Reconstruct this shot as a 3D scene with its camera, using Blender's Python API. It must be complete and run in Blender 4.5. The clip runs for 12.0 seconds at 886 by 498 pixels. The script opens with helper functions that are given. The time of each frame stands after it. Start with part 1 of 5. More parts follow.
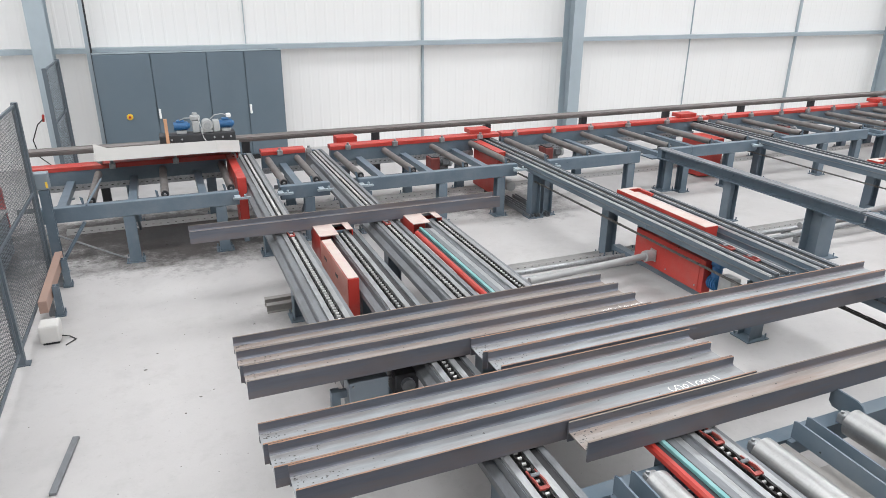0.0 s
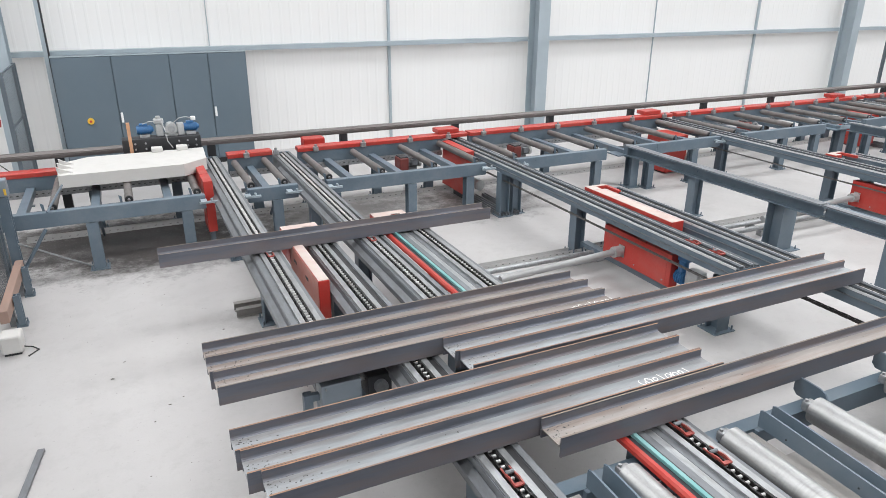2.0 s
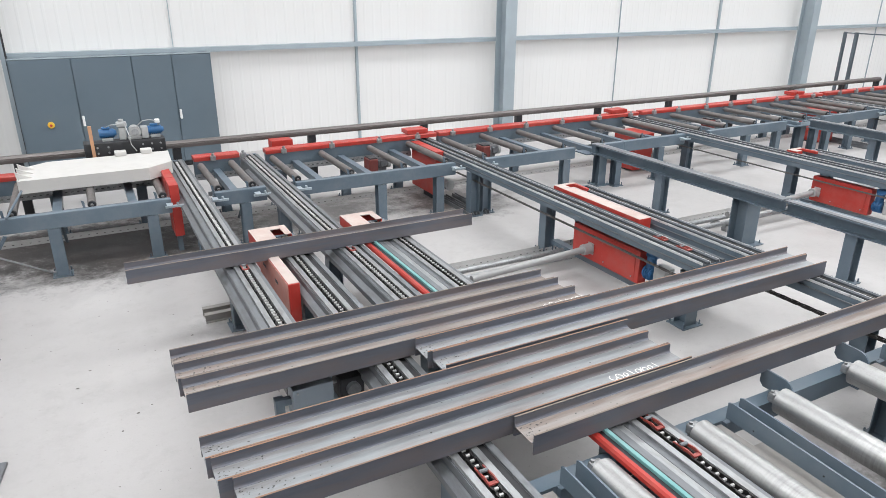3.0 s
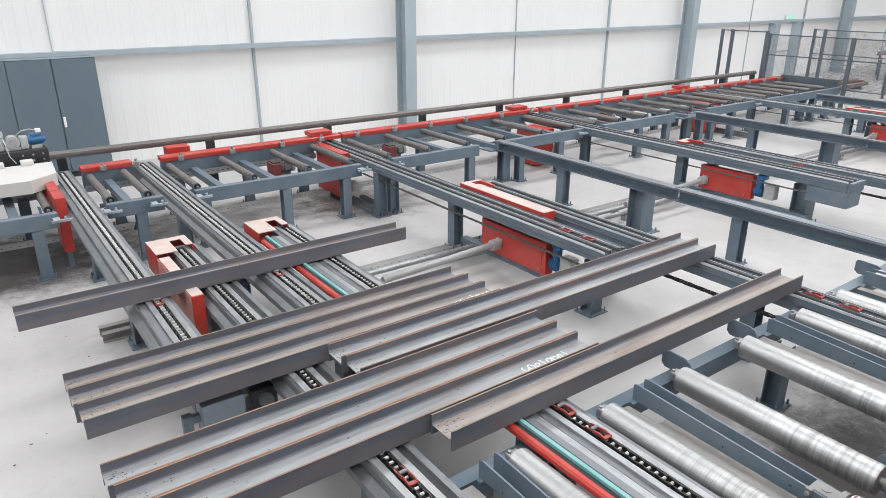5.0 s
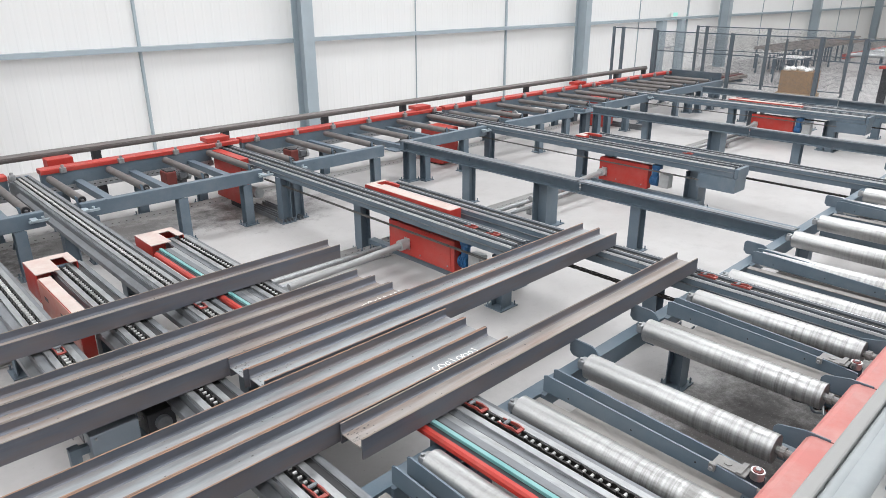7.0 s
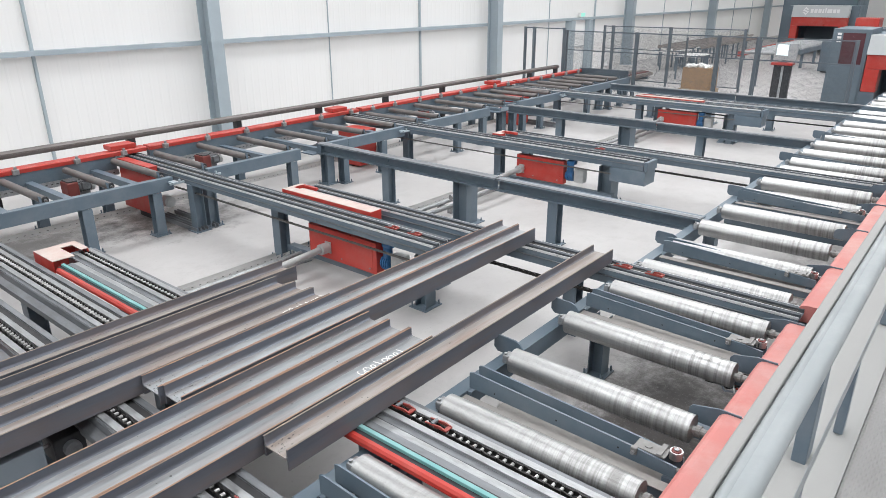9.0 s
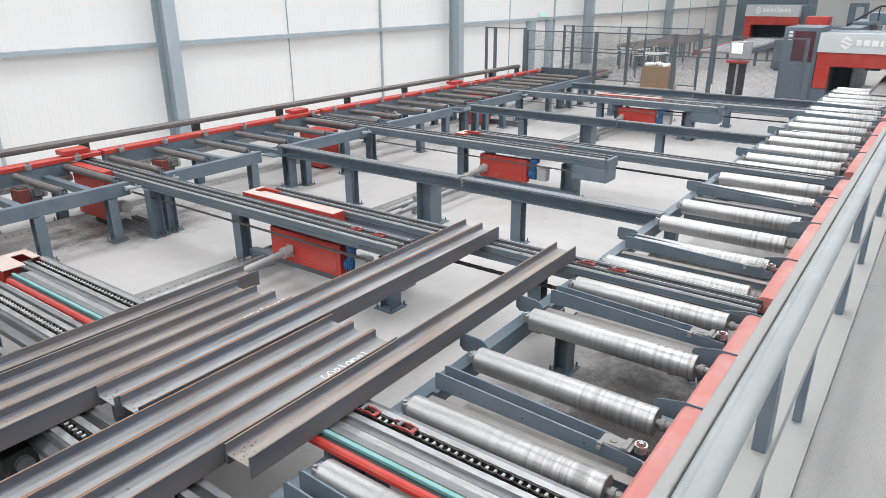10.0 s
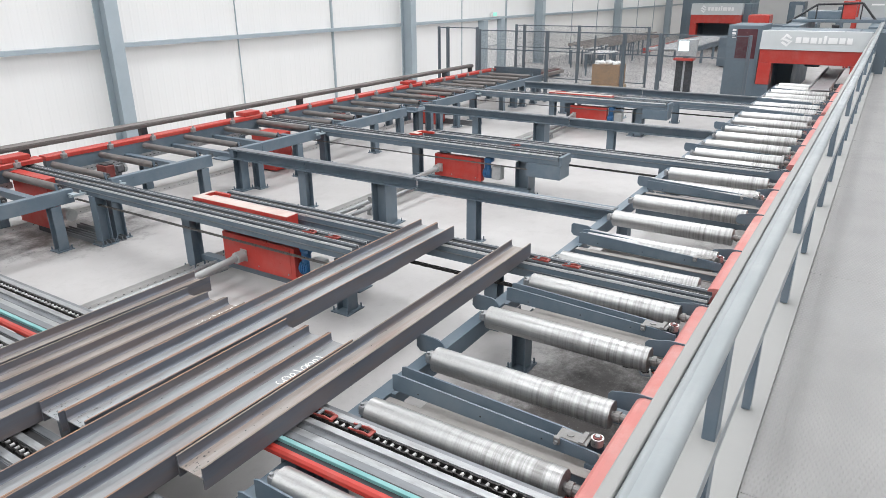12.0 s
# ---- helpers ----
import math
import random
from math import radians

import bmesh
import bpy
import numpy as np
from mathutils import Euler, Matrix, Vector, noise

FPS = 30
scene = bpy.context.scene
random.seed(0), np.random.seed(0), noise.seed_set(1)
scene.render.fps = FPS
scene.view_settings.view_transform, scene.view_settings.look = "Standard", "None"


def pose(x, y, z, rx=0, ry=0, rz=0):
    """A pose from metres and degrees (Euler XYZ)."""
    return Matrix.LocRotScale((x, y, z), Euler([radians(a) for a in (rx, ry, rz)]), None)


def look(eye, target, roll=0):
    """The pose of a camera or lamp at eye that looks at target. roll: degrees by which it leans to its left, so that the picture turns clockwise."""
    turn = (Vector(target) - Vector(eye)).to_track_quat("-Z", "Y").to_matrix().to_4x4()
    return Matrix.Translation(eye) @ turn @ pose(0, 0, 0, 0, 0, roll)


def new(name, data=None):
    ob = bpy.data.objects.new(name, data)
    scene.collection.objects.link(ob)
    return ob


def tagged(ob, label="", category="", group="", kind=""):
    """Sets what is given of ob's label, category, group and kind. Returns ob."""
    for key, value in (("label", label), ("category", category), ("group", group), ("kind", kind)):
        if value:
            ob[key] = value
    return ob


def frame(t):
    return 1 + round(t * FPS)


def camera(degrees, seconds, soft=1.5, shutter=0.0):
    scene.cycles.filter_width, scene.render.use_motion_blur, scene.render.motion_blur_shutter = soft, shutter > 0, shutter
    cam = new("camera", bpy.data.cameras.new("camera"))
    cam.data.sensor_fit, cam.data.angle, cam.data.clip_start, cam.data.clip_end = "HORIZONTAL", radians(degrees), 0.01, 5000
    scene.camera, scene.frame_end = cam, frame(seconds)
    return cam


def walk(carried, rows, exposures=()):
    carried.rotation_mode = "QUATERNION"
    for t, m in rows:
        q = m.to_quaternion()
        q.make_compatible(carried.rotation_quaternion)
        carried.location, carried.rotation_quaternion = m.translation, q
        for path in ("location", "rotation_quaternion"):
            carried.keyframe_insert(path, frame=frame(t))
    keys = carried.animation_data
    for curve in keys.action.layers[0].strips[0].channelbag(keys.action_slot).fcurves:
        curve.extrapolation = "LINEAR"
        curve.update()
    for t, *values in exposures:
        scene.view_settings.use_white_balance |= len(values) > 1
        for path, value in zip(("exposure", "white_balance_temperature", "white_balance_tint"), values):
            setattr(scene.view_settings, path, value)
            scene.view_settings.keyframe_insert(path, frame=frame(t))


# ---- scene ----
cam = camera(66.8, 12.0, 0.7)
PATH = [
    (0.0, pose(-0.041, 0.106, 3.230, 68.74, -0.43, -22.40)),
    (0.5, pose(-0.041, 0.106, 3.229, 68.75, -0.39, -22.51)),
    (1.0, pose(-0.041, 0.105, 3.229, 68.75, -0.28, -22.82)),
    (1.5, pose(-0.040, 0.104, 3.229, 68.76, -0.23, -23.81)),
    (2.0, pose(-0.038, 0.102, 3.229, 68.77, -0.21, -25.14)),
    (2.5, pose(-0.035, 0.100, 3.228, 68.79, -0.20, -26.36)),
    (3.0, pose(-0.029, 0.103, 3.227, 68.81, -0.15, -27.76)),
    (4.0, pose(-0.018, 0.102, 3.225, 68.82, -0.11, -31.52)),
    (5.0, pose(-0.006, 0.100, 3.224, 68.84, -0.11, -35.81)),
    (5.5, pose(0.015, 0.105, 3.217, 68.87, 0.01, -37.87)),
    (6.0, pose(0.045, 0.108, 3.206, 68.90, 0.12, -40.00)),
    (6.5, pose(0.077, 0.114, 3.191, 68.94, 0.17, -41.86)),
    (7.0, pose(0.105, 0.122, 3.176, 68.98, 0.18, -43.73)),
    (8.0, pose(0.122, 0.120, 3.169, 69.02, 0.18, -47.29)),
    (9.0, pose(0.137, 0.119, 3.162, 69.06, 0.19, -50.64)),
    (9.5, pose(0.157, 0.120, 3.151, 69.10, 0.28, -52.18)),
    (10.0, pose(0.174, 0.115, 3.144, 69.12, 0.33, -53.73)),
    (10.5, pose(0.186, 0.110, 3.140, 69.13, 0.36, -55.05)),
    (11.0, pose(0.194, 0.104, 3.138, 69.12, 0.39, -56.09)),
    (11.5, pose(0.200, 0.101, 3.137, 69.11, 0.45, -56.87)),
    (12.0, pose(0.205, 0.097, 3.137, 69.10, 0.48, -57.52)),
]
walk(cam, PATH)

# ---- light ----
world = bpy.data.worlds.new("sky")
scene.world = world
world.use_nodes = True
wn = world.node_tree.nodes
sky = wn.new("ShaderNodeTexSky")
sky.sky_type = "NISHITA"
sky.sun_disc = False
sky.sun_elevation = radians(42)
sky.sun_rotation = radians(0)
world.node_tree.links.new(sky.outputs[0], wn["Background"].inputs[0])
wn["Background"].inputs[1].default_value = 0.15
scene.view_settings.exposure = 0.03

sun_data = bpy.data.lights.new("sun", "SUN")
sun_data.energy, sun_data.angle, sun_data.color = 2.2, radians(12), (1.0, 0.96, 0.90)
sun = new("sun", sun_data)
sun.matrix_world = look((0, 60, 54), (0, 0, 0))

ROOF_Z = 8.5


# unseen area lamps below the closed roof, added in place of daylight from above
def overhead_lamp(x, y, sx, sy, watts):
    d = bpy.data.lights.new("rooflight_daylight", "AREA")
    d.shape, d.size, d.size_y, d.energy = "RECTANGLE", sx, sy, watts
    d.color = (0.965, 0.985, 1.0)
    o = new("rooflight_daylight", d)
    o.matrix_world = pose(x, y, ROOF_Z - 0.05)
    return o


for lx in (-2.0, 9.5, 21.0, 32.5, 44.0):
    for ly in (-3.0, 3.5, 10.5):
        overhead_lamp(lx, ly, 9.0, 2.2, (455 if lx < 0 else 480) if lx < 30 else 290)


# ---- materials ----
def nodes_of(name):
    m = bpy.data.materials.new(name)
    m.use_nodes = True
    nt = m.node_tree
    return m, nt, nt.nodes["Principled BSDF"]


def mat(name, base, rough=0.5, metal=0.0, var=0.15, scale=6.0, dirt=None, dirt_amt=0.0, dirt_scale=2.5, bump=0.0, bump_scale=60.0,
        stretch=(1, 1, 1), rough_var=0.15, per_object=0.0, coat=0.0):
    """Painted or metal surface: base colour with two scales of variation, a dirt colour in patches, fine relief."""
    m, nt, b = nodes_of(name)
    n, l = nt.nodes, nt.links
    tc = n.new("ShaderNodeTexCoord")
    mp = n.new("ShaderNodeMapping")
    mp.inputs["Scale"].default_value = stretch
    l.new(tc.outputs["Object"], mp.inputs[0])
    big = n.new("ShaderNodeTexNoise")
    big.inputs["Scale"].default_value = scale
    big.inputs["Detail"].default_value = 6
    big.inputs["Roughness"].default_value = 0.65
    l.new(mp.outputs[0], big.inputs[0])
    ramp = n.new("ShaderNodeMapRange")
    ramp.inputs[1].default_value, ramp.inputs[2].default_value = 0.3, 0.7
    ramp.inputs[3].default_value, ramp.inputs[4].default_value = 1 - var, 1 + var
    l.new(big.outputs[0], ramp.inputs[0])
    fac = ramp.outputs[0]
    if per_object:
        oi = n.new("ShaderNodeObjectInfo")
        r2 = n.new("ShaderNodeMapRange")
        r2.inputs[3].default_value, r2.inputs[4].default_value = 1 - per_object, 1 + per_object
        l.new(oi.outputs["Random"], r2.inputs[0])
        mul = n.new("ShaderNodeMath")
        mul.operation = "MULTIPLY"
        l.new(fac, mul.inputs[0]), l.new(r2.outputs[0], mul.inputs[1])
        fac = mul.outputs[0]
    col = n.new("ShaderNodeVectorMath")
    col.operation = "SCALE"
    col.inputs[0].default_value = base
    l.new(fac, col.inputs["Scale"])
    out = col.outputs[0]
    if dirt:
        dn = n.new("ShaderNodeTexNoise")
        dn.inputs["Scale"].default_value = dirt_scale
        dn.inputs["Detail"].default_value = 8
        dn.inputs["Roughness"].default_value = 0.7
        l.new(mp.outputs[0], dn.inputs[0])
        dr = n.new("ShaderNodeMapRange")
        dr.inputs[1].default_value, dr.inputs[2].default_value = 0.45, 0.75
        dr.inputs[3].default_value, dr.inputs[4].default_value = 0.0, dirt_amt
        l.new(dn.outputs[0], dr.inputs[0])
        mx = n.new("ShaderNodeMix")
        mx.data_type = "RGBA"
        mx.inputs[7].default_value = (*dirt, 1)
        l.new(dr.outputs[0], mx.inputs[0]), l.new(out, mx.inputs[6])
        out = mx.outputs[2]
    l.new(out, b.inputs["Base Color"])
    rr = n.new("ShaderNodeMapRange")
    rr.inputs[1].default_value, rr.inputs[2].default_value = 0.3, 0.7
    rr.inputs[3].default_value, rr.inputs[4].default_value = max(0.02, rough - rough_var), min(1, rough + rough_var)
    l.new(big.outputs[0], rr.inputs[0])
    l.new(rr.outputs[0], b.inputs["Roughness"])
    b.inputs["Metallic"].default_value = metal
    if coat:
        b.inputs["Coat Weight"].default_value = coat
    if bump:
        fn = n.new("ShaderNodeTexNoise")
        fn.inputs["Scale"].default_value = bump_scale
        fn.inputs["Detail"].default_value = 4
        l.new(mp.outputs[0], fn.inputs[0])
        bp = n.new("ShaderNodeBump")
        bp.inputs["Strength"].default_value = bump
        bp.inputs["Distance"].default_value = 0.004
        l.new(fn.outputs[0], bp.inputs["Height"])
        l.new(bp.outputs[0], b.inputs["Normal"])
    return m


def concrete():
    """Pale dusty slab: cloudy dirt, fine specks, and dark patches of grime and painted shade below the machines."""
    m, nt, b = nodes_of("concrete")
    n, l = nt.nodes, nt.links
    tc = n.new("ShaderNodeTexCoord")

    def noise_tex(scale, detail, rough, lo, hi, a, z):
        t = n.new("ShaderNodeTexNoise")
        t.inputs["Scale"].default_value, t.inputs["Detail"].default_value, t.inputs["Roughness"].default_value = scale, detail, rough
        l.new(tc.outputs["Object"], t.inputs[0])
        r = n.new("ShaderNodeMapRange")
        for i, v in enumerate((lo, hi, a, z)):
            r.inputs[i + 1].default_value = v
        l.new(t.outputs[0], r.inputs[0])
        return r.outputs[0]

    def mix(fac, c1, c2):
        x = n.new("ShaderNodeMix")
        x.data_type = "RGBA"
        l.new(fac, x.inputs[0])
        if isinstance(c1, tuple):
            x.inputs[6].default_value = (*c1, 1)
        else:
            l.new(c1, x.inputs[6])
        x.inputs[7].default_value = (*c2, 1)
        return x.outputs[2]

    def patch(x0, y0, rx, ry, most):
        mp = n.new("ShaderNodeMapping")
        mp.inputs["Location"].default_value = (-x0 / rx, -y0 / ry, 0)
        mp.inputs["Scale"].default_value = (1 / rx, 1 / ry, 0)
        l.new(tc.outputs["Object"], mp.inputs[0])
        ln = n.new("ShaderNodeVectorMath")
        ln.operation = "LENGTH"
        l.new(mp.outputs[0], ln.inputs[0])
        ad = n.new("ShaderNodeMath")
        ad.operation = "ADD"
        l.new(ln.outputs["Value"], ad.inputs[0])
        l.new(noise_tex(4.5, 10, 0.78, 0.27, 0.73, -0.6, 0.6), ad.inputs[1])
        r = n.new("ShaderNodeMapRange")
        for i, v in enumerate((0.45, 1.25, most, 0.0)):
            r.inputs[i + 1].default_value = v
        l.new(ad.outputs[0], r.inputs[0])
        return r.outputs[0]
    c = mix(noise_tex(0.55, 6, 0.6, 0.35, 0.7, 0, 1), (0.487, 0.472, 0.468), (0.420, 0.404, 0.399))
    c = mix(noise_tex(2.3, 9, 0.72, 0.50, 0.78, 0, 0.70), c, (0.36, 0.348, 0.342))
    c = mix(noise_tex(38, 3, 0.5, 0.68, 0.74, 0, 0.5), c, (0.28, 0.26, 0.25))
    c = mix(noise_tex(7.0, 10, 0.75, 0.55, 0.72, 0, 0.35), c, (0.33, 0.315, 0.305))
    # grime below the machines, darkened further for the shade under conveyors and rollers
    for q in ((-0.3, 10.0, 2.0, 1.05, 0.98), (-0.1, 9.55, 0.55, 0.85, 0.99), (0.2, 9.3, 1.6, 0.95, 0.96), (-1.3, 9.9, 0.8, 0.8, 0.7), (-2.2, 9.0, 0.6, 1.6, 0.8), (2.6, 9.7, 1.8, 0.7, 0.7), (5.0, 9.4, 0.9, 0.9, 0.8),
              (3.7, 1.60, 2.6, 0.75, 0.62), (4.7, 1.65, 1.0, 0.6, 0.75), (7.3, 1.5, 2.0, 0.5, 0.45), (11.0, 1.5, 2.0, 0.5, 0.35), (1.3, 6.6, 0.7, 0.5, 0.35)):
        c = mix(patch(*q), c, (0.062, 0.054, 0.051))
    c = mix(noise_tex(48, 5, 0.6, 0.60, 0.66, 0, 0.35), c, (0.40, 0.39, 0.385))
    l.new(c, b.inputs["Base Color"])
    l.new(noise_tex(1.2, 6, 0.6, 0.3, 0.7, 0.38, 0.62), b.inputs["Roughness"])
    bp = n.new("ShaderNodeBump")
    bp.inputs["Strength"].default_value, bp.inputs["Distance"].default_value = 0.2, 0.004
    l.new(noise_tex(60, 4, 0.6, 0, 1, 0, 1), bp.inputs["Height"])
    l.new(bp.outputs[0], b.inputs["Normal"])
    return m


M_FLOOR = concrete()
M_WALL = mat("white_liner_panel", (0.71, 0.715, 0.72), 0.5, 0, 0.02, 0.6, (0.7, 0.7, 0.71), 0.25, 0.4, stretch=(3, 3, 0.3))


def let_daylight_through(m, share):
    """Thin translucent sheet: part of the daylight outside comes through."""
    n, l = m.node_tree.nodes, m.node_tree.links
    tr = n.new("ShaderNodeBsdfTranslucent")
    tr.inputs[0].default_value = (0.90, 0.87, 0.82, 1)
    mx = n.new("ShaderNodeMixShader")
    mx.inputs[0].default_value = share
    l.new(n["Principled BSDF"].outputs[0], mx.inputs[1]), l.new(tr.outputs[0], mx.inputs[2])
    l.new(mx.outputs[0], n["Material Output"].inputs[0])


let_daylight_through(M_WALL, 0.215)
M_STEELPAINT = mat("galvanised_frame", (0.36, 0.42, 0.46), 0.45, 0.2, 0.06, 3)
M_BLUE = mat("blue_grey_paint", (0.112, 0.152, 0.190), 0.42, 0, 0.10, 3, (0.22, 0.22, 0.22), 0.35, 3.0, 0.08, 90, per_object=0.06)
M_CAB = mat("cabinet_paint", (0.112, 0.150, 0.182), 0.5, 0, 0.05, 1.5, (0.15, 0.18, 0.20), 0.3, 1.2)
M_RED = mat("red_paint", (0.43, 0.036, 0.027), 0.40, 0, 0.10, 3, (0.40, 0.16, 0.13), 0.4, 2.5, 0.06, 80, per_object=0.05)
M_REDFADE = mat("faded_red_paint", (0.53, 0.185, 0.168), 0.55, 0, 0.08, 3, (0.58, 0.38, 0.34), 0.75, 1.6, 0.06, 80, per_object=0.06)
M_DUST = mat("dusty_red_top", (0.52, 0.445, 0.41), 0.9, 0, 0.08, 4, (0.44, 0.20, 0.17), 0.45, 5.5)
M_GEARRED = mat("dark_red_casting", (0.16, 0.035, 0.03), 0.5, 0, 0.15, 8)
M_ROLL = mat("bright_roller_steel", (0.60, 0.60, 0.60), 0.34, 0.9, 0.10, 7, (0.25, 0.24, 0.23), 0.35, 5, 0.10, 50, stretch=(1, 6, 1))


def banded_roller():
    """Turned steel: close dark wear rings, lengthwise scuffs and fine mottling, heavier towards the fixed side."""
    m, nt, b = nodes_of("bright_roller_steel_banded")
    n, l = nt.nodes, nt.links
    tc = n.new("ShaderNodeTexCoord")
    oi = n.new("ShaderNodeObjectInfo")
    sc = n.new("ShaderNodeMath")
    sc.operation = "MULTIPLY"
    sc.inputs[1].default_value = 37.0
    l.new(oi.outputs["Random"], sc.inputs[0])
    add = n.new("ShaderNodeVectorMath")
    add.operation = "ADD"
    l.new(tc.outputs["Object"], add.inputs[0]), l.new(sc.outputs[0], add.inputs[1])

    def tex(scale, detail, stretch, lo, hi, a, z):
        mp = n.new("ShaderNodeMapping")
        mp.inputs["Scale"].default_value = stretch
        l.new(add.outputs[0], mp.inputs[0])
        t = n.new("ShaderNodeTexNoise")
        t.inputs["Scale"].default_value, t.inputs["Detail"].default_value, t.inputs["Roughness"].default_value = scale, detail, 0.6
        l.new(mp.outputs[0], t.inputs[0])
        r = n.new("ShaderNodeMapRange")
        for i, v in enumerate((lo, hi, a, z)):
            r.inputs[i + 1].default_value = v
        l.new(t.outputs[0], r.inputs[0])
        return r.outputs[0]

    def op(kind, p, q):
        x = n.new("ShaderNodeMath")
        x.operation = kind
        x.use_clamp = True
        for i, v in enumerate((p, q)):
            if isinstance(v, float):
                x.inputs[i].default_value = v
            else:
                l.new(v, x.inputs[i])
        return x.outputs[0]
    rings = tex(1.0, 3, (0.6, 40, 0.6), 0.40, 0.64, 0.0, 1.0)
    broken = tex(1.0, 4, (10, 6, 10), 0.35, 0.62, 0.7, 1.0)
    scuff = tex(1.0, 4, (90, 5, 90), 0.50, 0.70, 0.0, 0.40)
    blotch = tex(70.0, 4, (1, 1, 1), 0.52, 0.70, 0.0, 0.35)
    sx = n.new("ShaderNodeSeparateXYZ")
    l.new(tc.outputs["Object"], sx.inputs[0])
    g = n.new("ShaderNodeMapRange")
    for i, v in enumerate((2.05, 1.40, 0.10, 0.85)):
        g.inputs[i + 1].default_value = v
    l.new(sx.outputs[1], g.inputs[0])
    wear = op("MULTIPLY", op("MULTIPLY", rings, broken), g.outputs[0])
    wear = op("ADD", wear, op("MULTIPLY", op("ADD", scuff, blotch), 0.55))
    mx = n.new("ShaderNodeMix")
    mx.data_type = "RGBA"
    mx.inputs[6].default_value, mx.inputs[7].default_value = (0.43, 0.43, 0.428, 1), (0.225, 0.22, 0.216, 1)
    l.new(wear, mx.inputs[0]), l.new(mx.outputs[2], b.inputs["Base Color"])
    rr = n.new("ShaderNodeMapRange")
    rr.inputs[3].default_value, rr.inputs[4].default_value = 0.36, 0.52
    l.new(wear, rr.inputs[0]), l.new(rr.outputs[0], b.inputs["Roughness"])
    b.inputs["Metallic"].default_value = 0.82
    bp = n.new("ShaderNodeBump")
    bp.inputs["Strength"].default_value, bp.inputs["Distance"].default_value = 0.12, 0.003
    l.new(wear, bp.inputs["Height"]), l.new(bp.outputs[0], b.inputs["Normal"])
    return m


M_ROLLBAND = banded_roller()
M_ROLLDARK = mat("dull_roller_steel", (0.20, 0.185, 0.18), 0.5, 0.5, 0.15, 8, (0.12, 0.10, 0.09), 0.5, 6, 0.1)
M_GALV = mat("bare_steel_strip", (0.36, 0.37, 0.38), 0.42, 0.6, 0.20, 8, (0.18, 0.17, 0.16), 0.6, 5, 0.06, stretch=(4, 1, 4))
M_DULL = mat("dull_steel_bed", (0.195, 0.205, 0.22), 0.5, 0.35, 0.20, 6, (0.10, 0.095, 0.095), 0.55, 4, 0.08, stretch=(4, 1, 4))
M_CHAIN = mat("oiled_chain", (0.035, 0.033, 0.032), 0.45, 0.6, 0.25, 20)
M_CHAINGREY = mat("dusty_chain", (0.135, 0.13, 0.125), 0.5, 0.4, 0.25, 20)
M_PIN = mat("chain_roller", (0.50, 0.495, 0.49), 0.42, 0.6, 0.3, 25)
M_OILY = mat("oily_dark_strip", (0.058, 0.068, 0.080), 0.7, 0.0, 0.2, 6, (0.11, 0.112, 0.115), 0.5, 5, 0.06, stretch=(4, 1, 4))
M_EDGE = mat("worn_bright_edge", (0.66, 0.67, 0.68), 0.4, 0.3, 0.15, 9)
M_SLOT = mat("dark_slot", (0.03, 0.03, 0.032), 0.7, 0, 0.2, 8)
M_TEAL = mat("teal_guide_strip", (0.15, 0.37, 0.37), 0.45, 0, 0.15, 6, (0.35, 0.42, 0.42), 0.6, 6, stretch=(1, 0.3, 1))
# upright flanges get the dark tone, level webs a paler one
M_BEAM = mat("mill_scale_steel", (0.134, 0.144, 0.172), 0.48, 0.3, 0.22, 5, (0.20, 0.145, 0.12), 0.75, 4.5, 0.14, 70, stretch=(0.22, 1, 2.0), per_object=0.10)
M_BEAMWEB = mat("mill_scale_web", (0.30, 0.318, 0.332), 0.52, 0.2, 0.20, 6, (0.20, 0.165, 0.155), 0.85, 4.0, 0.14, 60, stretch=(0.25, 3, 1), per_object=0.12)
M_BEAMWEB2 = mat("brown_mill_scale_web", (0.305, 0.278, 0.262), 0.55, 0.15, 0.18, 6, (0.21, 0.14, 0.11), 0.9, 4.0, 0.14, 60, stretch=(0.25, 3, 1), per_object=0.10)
M_RUST = mat("rusty_edge", (0.27, 0.15, 0.095), 0.75, 0, 0.35, 12, (0.14, 0.115, 0.115), 0.95, 8, 0.2, stretch=(0.4, 1, 1))
M_RUSTDIM = mat("dull_rusty_edge", (0.19, 0.155, 0.135), 0.7, 0, 0.25, 12, (0.30, 0.17, 0.10), 0.5, 7, 0.2, stretch=(0.4, 1, 1))
M_CHALK = mat("chalk", (0.8, 0.8, 0.78), 0.9, 0, 0.1, 30)
M_WHITE = mat("white_cover", (0.60, 0.585, 0.565), 0.55, 0, 0.04, 3, (0.40, 0.39, 0.37), 0.35, 3)
M_MOTOR = mat("blue_motor", (0.03, 0.13, 0.30), 0.4, 0, 0.15, 10)
M_GREYMOTOR = mat("grey_cast_housing", (0.42, 0.43, 0.43), 0.45, 0.3, 0.15, 10)
M_BLACK = mat("black_steel", (0.035, 0.036, 0.04), 0.5, 0.2, 0.2, 8)
M_FENCE = mat("dark_fence_paint", (0.105, 0.128, 0.150), 0.5, 0, 0.1, 5)
M_WIRE = mat("grey_wire", (0.08, 0.09, 0.10), 0.5, 0.2, 0.1, 5)
M_HAND = mat("grey_handrail", (0.248, 0.272, 0.283), 0.5, 0.0, 0.05, 3, (0.4, 0.42, 0.43), 0.4, 2)
M_PLANK = mat("pale_grey_channel", (0.275, 0.275, 0.27), 0.6, 0.0, 0.06, 3, (0.30, 0.295, 0.29), 0.4, 2.5)
